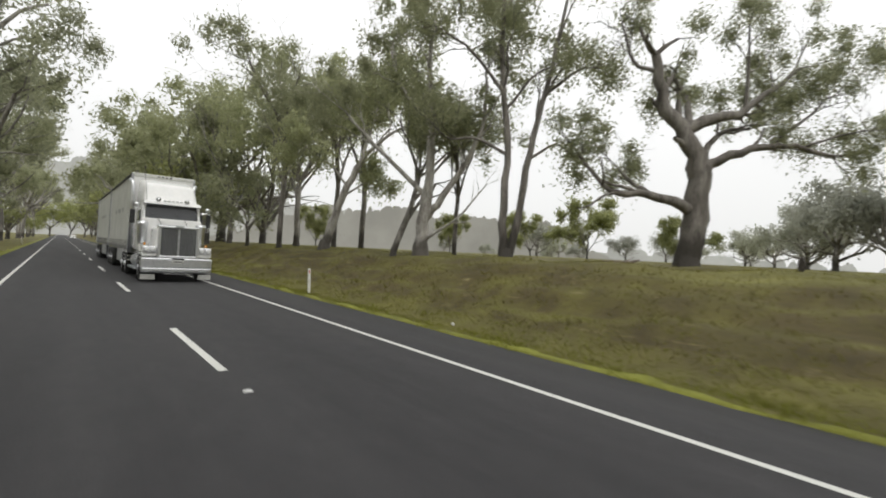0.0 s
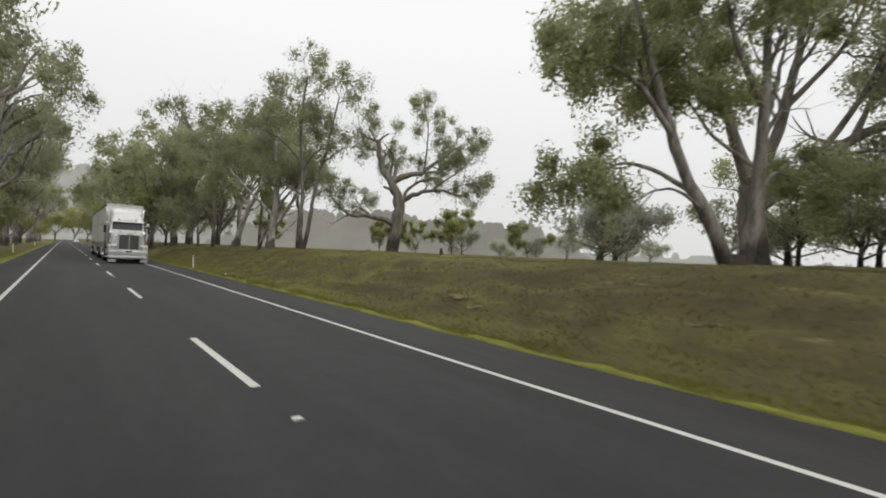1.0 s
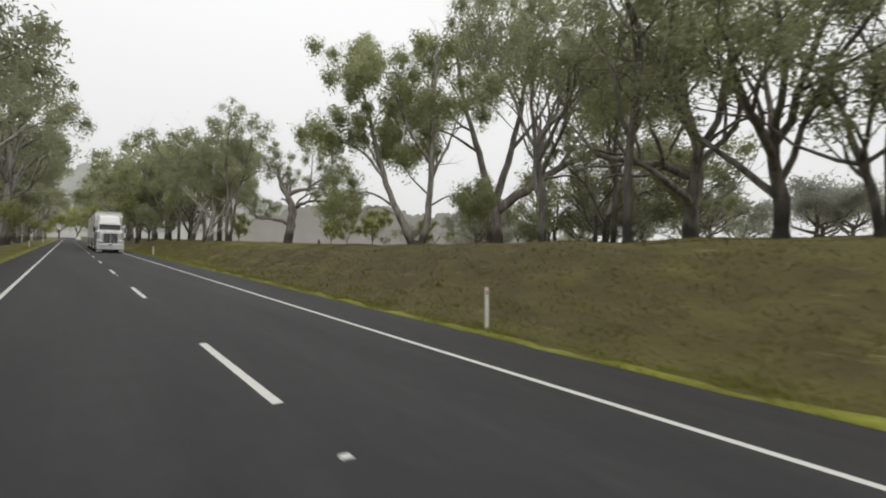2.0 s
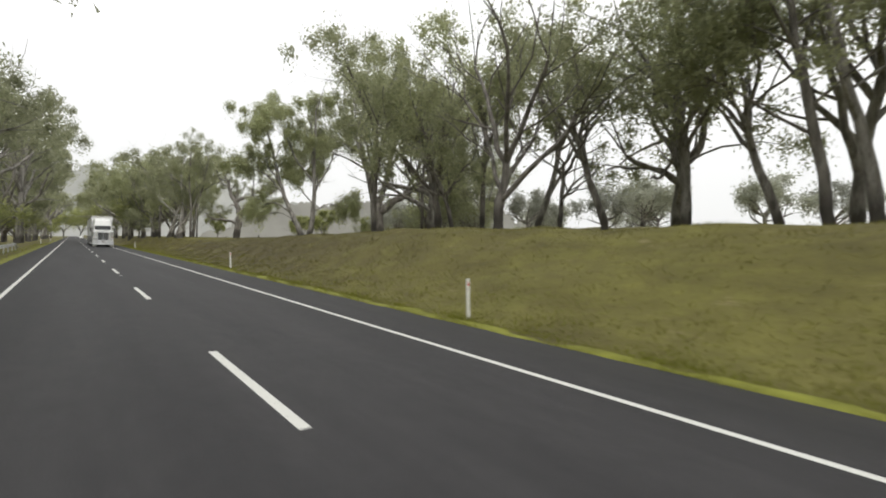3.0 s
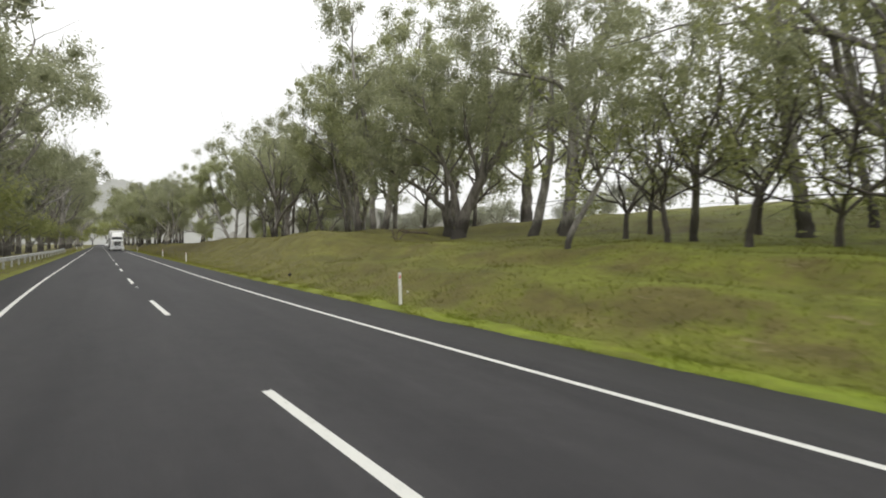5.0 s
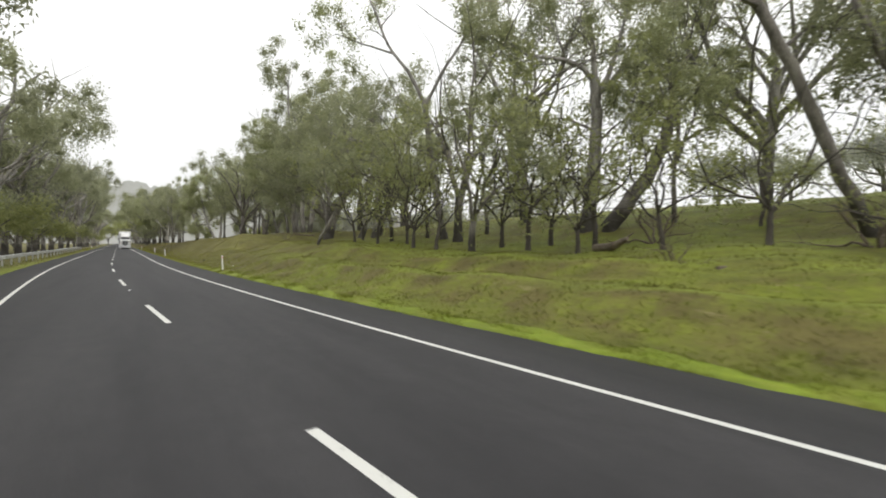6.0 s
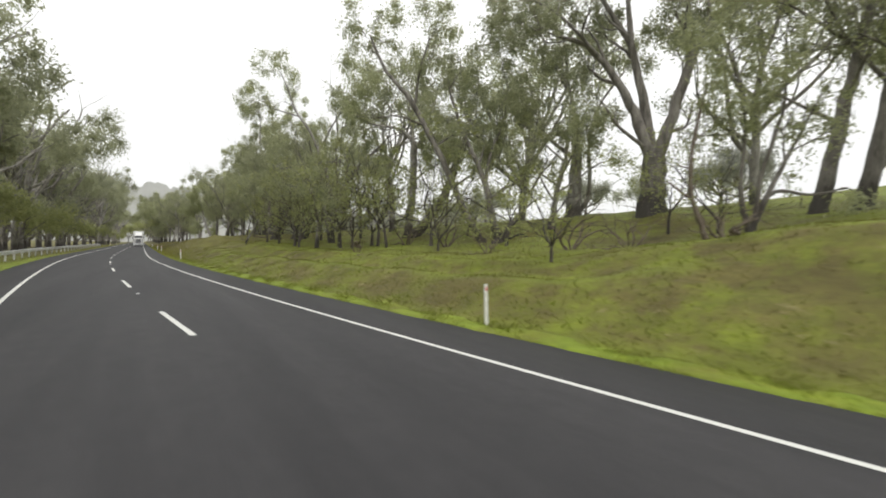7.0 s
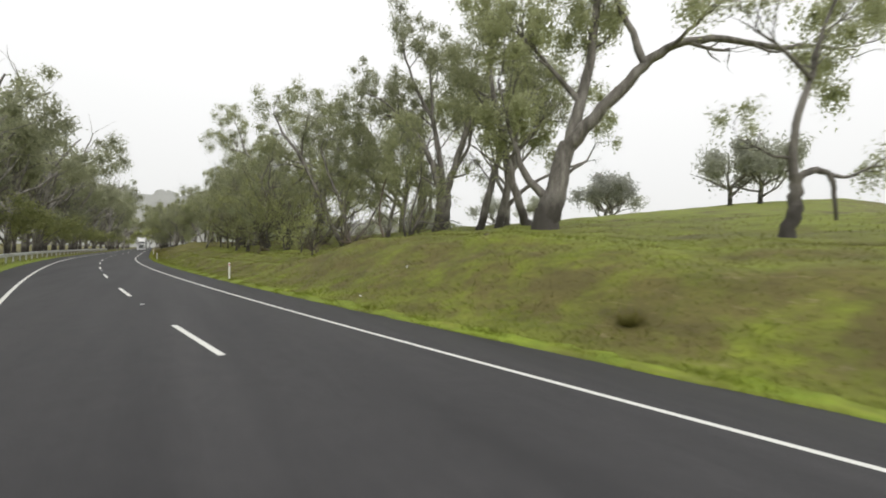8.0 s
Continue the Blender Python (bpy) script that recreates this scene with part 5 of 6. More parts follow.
for make, s, lat, turn, size, words in (
        (stooping_gum, 87.4, 20.2, 143, 1.0, "dark eucalypt with a long stooping limb and broken stub"),
        (wide_armed_gum, 90.3, 18.9, 143, 1.0, "dark eucalypt with one long arm reaching sideways"),
        (lambda: single_gum(330, 0.58, BARK_DARK, (0.0, 3.0), (0.1, 6.0), (0.3, 9.5)), 84.3, 31.7, 143, 1.0, "thick dark straight-trunked eucalypt on paddock grass"),
        (lone_gum, 76.3, 28.9, 142, 1.25, "pale single-trunked eucalypt with a spreading crown"),
        (lambda: single_gum(331, 0.36, BARK, (0.7, 3.2), (1.2, 6.5), (1.2, 10.0), leafy=20), 96.4, 20.0, 143, 0.85, "grey eucalypt with a gently leaning trunk"),
        (lambda: single_gum(332, 0.30, BARK_DARK, (0.6, 2.4), (1.4, 5.0), (2.2, 8.0), leafy=20), 97.4, 21.4, 143, 0.85, "dark eucalypt leaning away from its neighbour"),
        (lambda: single_gum(333, 0.24, BARK, (-0.1, 3.0), (-0.3, 6.0), (-0.8, 9.6), (-1.6, 12.0), leafy=37), 70.1, 22.8, 142, 1.35, "slim white-barked eucalypt with a tall clean trunk"),
        (lambda: single_gum(334, 0.27, BARK, (0.4, 3.0), (1.0, 6.0), (2.0, 10.0), leafy=37), 72.2, 23.0, 142, 1.4, "pale leaning eucalypt with a long clean trunk"),
        (lambda: single_gum(342, 0.20, BARK_DARK, (-0.3, 2.4), (-1.0, 5.0), (-1.6, 8.4), leafy=33), 64.4, 22.4, 142, 1.20, "slim dark eucalypt leaning beside its twin"),
        (lambda: single_gum(343, 0.22, BARK, (-0.4, 2.6), (-1.3, 5.2), (-2.2, 9.0), leafy=33), 65.8, 23.0, 142, 1.20, "slim grey eucalypt leaning over the bank's crest"),
        (lambda: single_gum(344, 0.26, BARK_DARK, (-0.2, 3.0), (-0.6, 6.0), (-0.4, 9.4), leafy=33), 67.4, 22.4, 142, 1.25, "dark slender eucalypt with a high thin crown"),
        (lambda: single_gum(335, 0.34, BARK_DARK, (0.9, 4.3), (1.6, 7.0), (2.3, 10.5), leafy=32), 155.1, 24.4, 147, 1.0, "dark eucalypt with a straight slanting trunk"),
        (hooked_gum, 156.6, 25.1, 147, 1.0, "dark eucalypt with a long upturned side limb"),
        (lambda: single_gum(336, 0.36, BARK_DARK, (-0.5, 1.4), (-1.1, 3.1), (-2.0, 6.7), (-2.7, 9.6), leafy=32), 160.6, 24.2, 147, 1.0, "leaning dark eucalypt with a swollen foot"),
        (twisted_scrub, 154.5, 17.8, 147, 1.0, "twisted many-stemmed small eucalypt with thin foliage"),
        (bare_crooked_tree, 153.4, 16.8, 147, 1.0, "bare crooked dead tree in green grass"),
        (lambda: single_gum(337, 0.28, BARK, (0.1, 1.2), (0.2, 2.4), (0.9, 5.2), leafy=22), 138.9, 25.1, 146, 1.0, "small pale eucalypt forking above the grass"),
        (open_crowned_gum, 110.5, 20.0, 146, 1.0, "tall eucalypt with a long raised limb and open crown"),
        (straight_gum, 120.6, 24.2, 146, 1.0, "straight grey eucalypt forking high into curved limbs"),
        (leaning_dark_gum, 122.2, 24.1, 146, 1.0, "dark-barked eucalypt with a thick steeply leaning trunk"),
        (slanting_gum, 135.3, 21.6, 146, 1.0, "long pale eucalypt trunk slanting over green grass"),
        (spreading_gum, 136.9, 21.6, 146, 1.0, "dark several-stemmed eucalypt with a bent low limb"),
        (lambda: straight_gum(317), 98.6, 20.4, 143, 0.85, "tall grey eucalypt with a long straight trunk"),
        (white_forked_gum, -19.6, 12.4, 141, 1.0, "white-barked eucalypt forked into slender rising limbs"),
        (leaning_pale_gum, -31.0, 12.4, 141, 1.15, "pale eucalypt leaning along the bank with a leafy top"),
        (twin_slim_gum, -14.4, 13.2, 141, 1.0, "slender eucalypt with two close dark stems"),
        (stout_gum, 136.2, 30.9, 146, 1.0, "stout grey eucalypt with a curved second stem"),
        (paired_gum, 15.5, 20, 141.4, 1.0, "pale twin-stemmed eucalypt with a wide leafy crown"),
        (dark_forked_gum, 12.3, 31.8, 141.4, 1.4, "dark massive eucalypt with one thick side limb"),
        (old_gum, -9.1, 18.6, 141, 1.0, "gnarled old eucalypt with thick broken limbs and thin foliage"),
        (forked_gum, 167.1, 18.4, 148, 1.12, "big forked eucalypt with one long horizontal limb"),
        (great_gum, 145.1, 27.9, 147, 1.0, "massive grey-trunked eucalypt standing in green paddock"),
        (crooked_gum, 179.1, 15.8, 148.6, 1.0, "small crooked eucalypt with a hanging dead limb")):
    place(tagged(make(), words, "tree", GROUP), s, lat, turn, size)

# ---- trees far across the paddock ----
FAR = tagged(gum(77, 10.5, 0.28, 2.0, 10, 1.2, per_tip=180, low=1, radius=1.1, fill=1.5, leaf=0.36, deepest=2, leaf_mat=LEAF_HAZED, name="paddock_tree"),
             "round grey-green tree far across the paddock, paled by painted haze", "tree", "trees across the paddock")
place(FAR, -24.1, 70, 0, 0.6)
FAR_PLACES = [(-10.5, 50, 40, 0.95), (-6.5, 47, 80, 0.95), (-14, 56, 10, 0.8), (63.8, 70, 20, 0.95), (126.3, 80, 200, 1.1), (131.8, 75, 10, 1.1), (154.7, 75, 120, 1.15), (158.5, 77, 20, 1.2),
              (86.3, 50, 60, 0.65), (93.7, 55, 160, 0.8), (9.3, 50, 200, 0.75), (15.1, 45, 30, 0.7), (22.5, 40, 0, 0.7), (-14.8, 60, 90, 0.6), (19, 58, 60, 0.8), (27, 46, 150, 0.75),
              (33, 55, 20, 0.8), (42, 48, 70, 0.7), (50, 60, 180, 0.8), (30, 70, 0, 0.9), (112, 62, 40, 0.8), (118, 70, 10, 0.8), (78.1, 64, 250, 1.0)]
RNG = np.random.default_rng(5)
for k in range(9):
    FAR_PLACES.append((-150 + 14 * k + RNG.uniform(-3, 3), 95 + RNG.uniform(-12, 60), RNG.uniform(0, 360), RNG.uniform(0.6, 1.0)))
for k in range(7):
    FAR_PLACES.append((-62 + 19 * k + RNG.uniform(-2, 2), 60 + RNG.uniform(0, 34), RNG.uniform(0, 360), RNG.uniform(0.6, 0.95)))
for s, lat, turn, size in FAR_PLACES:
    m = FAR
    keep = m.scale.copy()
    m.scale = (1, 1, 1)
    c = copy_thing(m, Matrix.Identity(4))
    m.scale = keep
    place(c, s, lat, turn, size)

# ---- shrubs, dead wood, litter ----
SHRUB = tagged(gum(91, 6.5, 0.10, 0.5, 7, 0.95, per_tip=90, radius=0.85, leaf=0.28, bark=BARK_DARK, leaf_mat=LEAF_DARK, name="shrub"), "dense rounded dark green shrub in paddock grass", "shrub", "shrubs in the paddock")
place(SHRUB, -29.8, 42, 0, 1.05)
SCRUB = tagged(gum(92, 7.5, 0.10, 0.5, 6, 0.5, per_tip=13, radius=0.7, leaf=0.17, bark=BARK_SCRUB, leaf_mat=LEAF_DARK, wander=0.26, name="scrub_tree"),
               "thin many-stemmed scrub tree with bare dark twigs", "tree", "scrub under the eucalypts")
place(SCRUB, 112.5, 15.5, 0, 1.0)
THICKET = tagged(gum(97, 6.8, 0.11, 1.1, 5, 0.75, lean=(0.3, 0.15), per_tip=16, radius=0.7, leaf=0.17, bark=BARK_SCRUB, leaf_mat=LEAF_DARK, wander=0.3, low=2, name="scrub_tree"),
                 "crooked dark scrub tree with several leaning stems", "tree", "scrub under the eucalypts")
place(THICKET, 117.6, 14.2, 110, 1.0)
DEAD = Wood(93)
for a in range(6):
    DEAD.limb((0.1 * math.cos(a), 0.1 * math.sin(a), 0), np.array([0.6 * math.cos(a * 1.05), 0.6 * math.sin(a * 1.05), 0.8]), 1.7, 0.06, 1, 3, 0.26, 0.02)
DEAD_SHRUB = tagged(finish_tree("dead_shrub", DEAD, 0, 1, 1, DEADWOOD, LEAF), "leafless reddish-brown dead shrub with tangled branches", "shrub", "dead shrubs")
place(DEAD_SHRUB, 146.5, 17.5, 0, 1.1)
for master, rows in ((SHRUB, ((-36, 40, 50, 0.8), (-24, 52, 90, 0.8), (-60, 48, 0, 1.0), (-72, 30, 200, 1.0))),
                     (SCRUB, ((114.2, 14.9, 60, 1.15), (119.8, 17.2, 310, 1.3), (126.2, 15.6, 165, 1.05), (132.6, 18.9, 75, 1.3), (121, 20, 30, 1.4), (137.2, 16.2, 20, 0.8), (149.3, 12.6, 160, 0.7), (105.4, 15.8, 90, 1.1), (152.8, 19.2, 230, 0.7))),
                     (THICKET, ((110.5, 14.4, 40, 1.0), (122.9, 16, 15, 1.25), (108.2, 13.8, 250, 0.9), (125.1, 18.5, 200, 1.25), (129.4, 16.9, 260, 1.0), (130.7, 23.9, 100, 0.8), (140.5, 19, 80, 0.95), (149, 22.5, 0, 0.75), (103.5, 21, 0, 1.2), (109, 19.5, 10, 1.3))),
                     (DEAD_SHRUB, ((142.5, 15.6, 80, 0.65), (131.5, 13.4, 200, 0.5), (150.8, 15.5, 120, 0.8), (155.2, 13.6, 300, 0.7), (136, 17.8, 10, 1.0), (88.3, 15.2, 0, 0.6), (127.5, 20, 60, 1.1)))):
    for s, lat, turn, size in rows:
        keep = master.scale.copy()
        master.scale = (1, 1, 1)
        c = copy_thing(master, Matrix.Identity(4))
        master.scale = keep
        place(c, s, lat, turn, size)


def fallen_log(s, lat, turn, length, r, words):
    bm = bmesh.new()
    pipe(bm, [(0, 0, r * 0.7), (length * 0.35, 0.08, r * 0.9), (length * 0.7, -0.04, r * 1.2), (length, 0.12, r * 2.6)], [r, r * 0.95, r * 0.8, r * 0.4], 9)
    pipe(bm, [(length * 0.55, 0, r), (length * 0.75, 0.3, r * 2.4), (length * 0.95, 0.45, r * 3.8)], [r * 0.45, r * 0.3, r * 0.12], 6)
    me = bpy.data.meshes.new("fallen_log")
    bm.to_mesh(me)
    bm.free()
    me.materials.append(DEADWOOD)
    log = new("fallen_log", me)
    x, y = at(s, lat)
    log.matrix_world = pose(float(x), float(y), float(height(s, lat)), 0, 0, turn)
    tagged(log, words, "log", "fallen wood")


fallen_log(-11.5, 16.2, 141, 1.6, 0.10, "weathered broken branch lying in paddock grass")
fallen_log(86.9, 18.6, 330, 2.2, 0.11, "dark fallen log at the foot of eucalypts")
fallen_log(155.6, 13.4, 20, 2.0, 0.07, "thin dead branch lying on the grass bank")
fallen_log(133.2, 12.6, 170, 2.4, 0.06, "thin dead branch lying on the grass bank")
fallen_log(127.0, 15.8, 60, 2.6, 0.20, "dark fallen log at the foot of eucalypts")
fallen_log(169.0, 12.0, 200, 0.9, 0.05, "thin dead branch lying on the grass bank")


def scrap(name, s, lat, size, mat, words, category):
    bm = bmesh.new()
    bmesh.ops.create_icosphere(bm, subdivisions=2, radius=0.5)
    for v in bm.verts:
        v.co = Vector((v.co.x * size[0], v.co.y * size[1], v.co.z * size[2])) * (1 + 0.35 * noise.noise(v.co * 3.1 + Vector((s, lat, 0))))
    me = bpy.data.meshes.new(name)
    bm.to_mesh(me)
    bm.free()
    me.materials.append(mat)
    ob = new(name, me)
    x, y = at(s, lat)
    ob.matrix_world = pose(float(x), float(y), float(height(s, lat)) + size[2] * 0.4, 0, 0, s * 37)
    tagged(ob, words, category)


scrap("stump", 91.4, 6.8, (0.15, 0.13, 0.20), CHARRED, "small dark weathered stump in verge grass", "stump")
scrap("stump", -5.7, 21.0, (0.26, 0.26, 0.75), CHARRED, "short dark stump standing in paddock grass", "stump")
# Unidentified low dark thing on the paddock; stump is only a stand-in
scrap("stump", 66.3, 48.0, (1.5, 0.9, 1.0), CHARRED, "low dark shape far out on the paddock", "stump")
scrap("litter", 102.6, 7.0, (0.10, 0.07, 0.06), LITTER, "crumpled white paper litter in green grass", "litter")
scrap("litter", 167.5, 9.0, (0.09, 0.06, 0.12), LITTER, "white plastic litter lying on the grass bank", "litter")
scrap("litter", 167.6, 6.8, (0.17, 0.10, 0.06), LITTER, "flattened white litter on the grass verge", "litter")
scrap("litter", -9.5, 6.2, (0.10, 0.10, 0.10), LITTER, "small white litter by the road shoulder", "litter")


def earth_scrape(s0, lat0, long, wide, seed):
    """A ragged patch of bare soil, laid on the bank's own shape."""
    rng = np.random.default_rng(seed)
    u = np.linspace(-1, 1, 25)
    half = wide * 0.5 * np.sqrt(np.clip(1 - u ** 2, 0, 1)) * rng.uniform(0.45, 1.2, 25)
    mid = lat0 + 0.10 * np.sin(u * 4 + seed)
    V, F = [], []
    for k in range(25):
        for j in range(6):
            lat = mid[k] + half[k] * (j / 2.5 - 1)
            x, y = at(s0 + u[k] * long / 2, lat)
            V.append((float(x), float(y), float(height(s0 + u[k] * long / 2, lat)) + 0.03))
    for k in range(24):
        for j in range(5):
            F.append((k * 6 + j, k * 6 + j + 1, k * 6 + j + 7, k * 6 + j + 6))
    ob = new("bare_earth", mesh_object("bare_earth", V, F, EARTH, True))
    tagged(ob, "pale bare earth showing through the grass bank", "soil", kind="structure")


for k, (s, lat, long, wide) in enumerate(((11.8, 7.9, 1.5, 0.26), (12.9, 7.5, 0.7, 0.16), (19.0, 8.6, 0.9, 0.12))):
    earth_scrape(s, lat, long, wide, 500 + k)


def tussock(s, lat, seed):
    rng = np.random.default_rng(seed)
    n = 260
    a, r = rng.uniform(0, 6.283, n), 0.22 * np.sqrt(rng.uniform(0, 1, n))
    h = rng.uniform(0.12, 0.34, n)
    bx, by = r * np.cos(a), r * np.sin(a)
    V = np.stack([np.stack([bx - 0.015, by, 0 * h - 0.05], 1), np.stack([bx + 0.015, by + 0.008, 0 * h - 0.05], 1),
                  np.stack([bx * 2.0 + rng.normal(0, 0.08, n), by * 2.0 + rng.normal(0, 0.08, n), h], 1)], 1).reshape(-1, 3)
    ob = new("grass_tussock", mesh_object("grass_tussock", V, np.arange(3 * n).reshape(-1, 3), BLADE))
    x, y = at(s, lat)
    ob.matrix_world = pose(float(x), float(y), float(height(s, lat)))
    tagged(ob, "dark rough grass tussock on the bank", "tussock", "grass tussocks")


for k, (s, lat) in enumerate(((178.2, 7.5),)):
    tussock(s, lat, 400 + k)

# ---- distant ridge and woods, mist painted in as grey colour and glow ----
def misty(name, base, glow, words, far, tops, seed, crowns, broad, tall):
    """A ring of distance, haze put into its colour and glow, with a ragged line of tree crowns along its top; tops
    gives the height by direction.
    """
    count = 3600
    ra = np.linspace(0, 2 * math.pi, count)
    rng = np.random.default_rng(seed)
    top = np.zeros(count)
    for k in range(crowns):
        a, wide, high = rng.uniform(0, 2 * math.pi), rng.uniform(*broad), rng.uniform(*tall)
        top = np.maximum(top, high * np.sqrt(np.clip(1 - ((ra - a) / wide) ** 2, 0, 1)))
    line = tops(ra) + top + rng.normal(0, 0.05 * tall[1], count)
    verts = np.concatenate([np.stack([far * np.cos(ra), far * np.sin(ra), -60 + 0 * ra], 1), np.stack([far * np.cos(ra), far * np.sin(ra), line], 1)])
    faces = [(i, i + 1, count + i + 1, count + i) for i in range(count - 1)]
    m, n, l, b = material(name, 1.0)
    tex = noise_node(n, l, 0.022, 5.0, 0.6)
    # base and emission tones carry the haze; the ring glows but is no lamp
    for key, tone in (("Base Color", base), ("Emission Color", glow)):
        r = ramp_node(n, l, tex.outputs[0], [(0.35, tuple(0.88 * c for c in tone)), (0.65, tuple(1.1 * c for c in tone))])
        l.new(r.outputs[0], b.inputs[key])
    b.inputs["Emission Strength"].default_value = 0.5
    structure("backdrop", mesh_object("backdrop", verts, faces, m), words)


def aside(ra):
    return np.abs(np.angle(np.exp(1j * (ra + math.pi / 2))))


misty("haze_tinted_ridge", (0.30, 0.305, 0.29), (0.42, 0.425, 0.41), "wooded ridge with mist painted in as pale glowing grey", 700.0,
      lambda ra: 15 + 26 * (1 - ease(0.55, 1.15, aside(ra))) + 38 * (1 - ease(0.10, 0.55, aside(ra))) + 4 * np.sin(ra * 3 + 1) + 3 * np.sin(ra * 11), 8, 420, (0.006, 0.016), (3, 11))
misty("haze_tinted_woods", (0.21, 0.207, 0.19), (0.265, 0.26, 0.236), "woods with mist painted in as glowing grey-brown", 460.0,
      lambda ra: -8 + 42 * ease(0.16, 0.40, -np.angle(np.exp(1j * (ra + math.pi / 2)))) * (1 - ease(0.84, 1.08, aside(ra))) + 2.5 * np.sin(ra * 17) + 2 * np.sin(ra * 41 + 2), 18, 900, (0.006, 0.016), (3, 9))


# ---- the truck ----
def wheel(parent, x, y, r, width, rim_mat):
    side = 1 if x > 0 else -1
    w = new("wheel")
    w.parent = parent
    w.matrix_basis = pose(x, y, r)
    bm = bmesh.new()
    lathe(bm, [(-width / 2, r * 0.56), (-width / 2, r * 0.9), (-width * 0.38, r * 0.985), (-width * 0.2, r), (width * 0.2, r), (width * 0.38, r * 0.985), (width / 2, r * 0.9), (width / 2, r * 0.56)], (0, 0, 0), "x", 30)
    part("tyre", bm, RUBBER, w, smooth=True)
    bm = bmesh.new()
    o = side * width * 0.5
    lathe(bm, [(o * 0.4, r * 0.55), (o * 1.02, r * 0.57), (o * 1.0, r * 0.5), (o * 0.55, r * 0.44), (o * 0.5, r * 0.24), (o * 1.1, r * 0.22), (o * 1.25, r * 0.15), (o * 1.28, 0.01)], (0, 0, 0), "x", 24)
    for k in range(10):
        a = k * 0.6283
        lathe(bm, [(o * 0.5, 0.022), (o * 0.78, 0.022), (o * 0.8, 0.012)], (0, r * 0.33 * math.cos(a), r * 0.33 * math.sin(a)), "x", 6)
    part("rim", bm, rim_mat, w, smooth=False)


def trailer(s_front, length, words, axles):
    """A curtain-sided trailer; its front wall stands at y = 0 of its own."""
    t = new("trailer")
    bm = bmesh.new()
    box(bm, 0, -length / 2, 2.85, 2.44, length, 3.26, 0.04)
    body = part("trailer_body", bm, CURTAIN, t, "cream vinyl-covered load body")
    for k in range(int(length / 1.3)):
        for side in (-1, 1):
            part("curtain_panel", box(bmesh.new(), side * 1.208, -0.65 - k * 1.3, 2.83, 0.032, 1.1, 3.12, 0.012), CURTAIN, body)
    bm = bmesh.new()
    box(bm, 0, -0.02, 2.88, 2.48, 0.10, 3.36, 0.04)
    wall = part("front_wall", bm, WHITE, t)
    part("header_rail", box(bmesh.new(), 0, 0.035, 4.47, 2.36, 0.05, 0.16, 0.02), CURTAIN, wall)
    for k in range(4):
        part("marker_lamp", box(bmesh.new(), -0.24 + k * 0.16, 0.066, 4.47, 0.09, 0.02, 0.05, 0.006), DARK, wall)
    for side in (-1, 1):
        part("roof_rail", box(bmesh.new(), side * 1.23, -length / 2, 4.49, 0.06, length + 0.04, 0.12, 0.02), DARK, t)
        for yy in (-0.02, -length + 0.04):
            part("corner_post", box(bmesh.new(), side * 1.23, yy, 2.83, 0.09, 0.12, 3.38, 0.02), ALLOY, t)
        part("side_rail", box(bmesh.new(), side * 1.2, -length / 2, 1.17, 0.10, length, 0.18, 0.02), GREYPAINT, t)
        part("chassis_rail", box(bmesh.new(), side * 0.42, -length / 2, 1.0, 0.14, length - 0.3, 0.26, 0.02), GREYPAINT, t)
        for k in range(int(length / 0.62)):
            part("curtain_strap", box(bmesh.new(), side * 1.245, -0.4 - k * 0.62, 1.36, 0.02, 0.05, 0.34, 0.004), GREYPAINT, t)
        part("pallet_rack", box(bmesh.new(), side * 1.16, -length * 0.33, 0.76, 0.12, length * 0.30, 0.62, 0.03), ALLOY, t)
    for y in axles:
        for side in (-1, 1):
            wheel(t, side * 1.0, y, 0.48, 0.52, ALLOY)
    for side in (-1, 1):
        for k in range(5):
            part("marker_lamp", box(bmesh.new(), side * 1.235, -length * (0.12 + 0.19 * k), 1.2, 0.02, 0.10, 0.05, 0.004), AMBER, t)
    for k, wd in enumerate((0.9, 1.4, 0.7)):
        part("sign_bar", box(bmesh.new(), 1.236, -length * 0.5 + k * 1.7 - 1.4, 3.0, 0.006, wd, 0.22, 0.002), PRINT, t, "faded grey lettering bars")
    t.matrix_world = pose(-TRUCK_LAT, s_front, 0) @ Matrix.Diagonal((TRUCK_SIZE, TRUCK_SIZE, TRUCK_SIZE, 1))
    return tagged(t, words, "trailer")


TRUCK_LAT, TRUCK_S, TRUCK_SIZE = 2.14, -23.5, 1.13


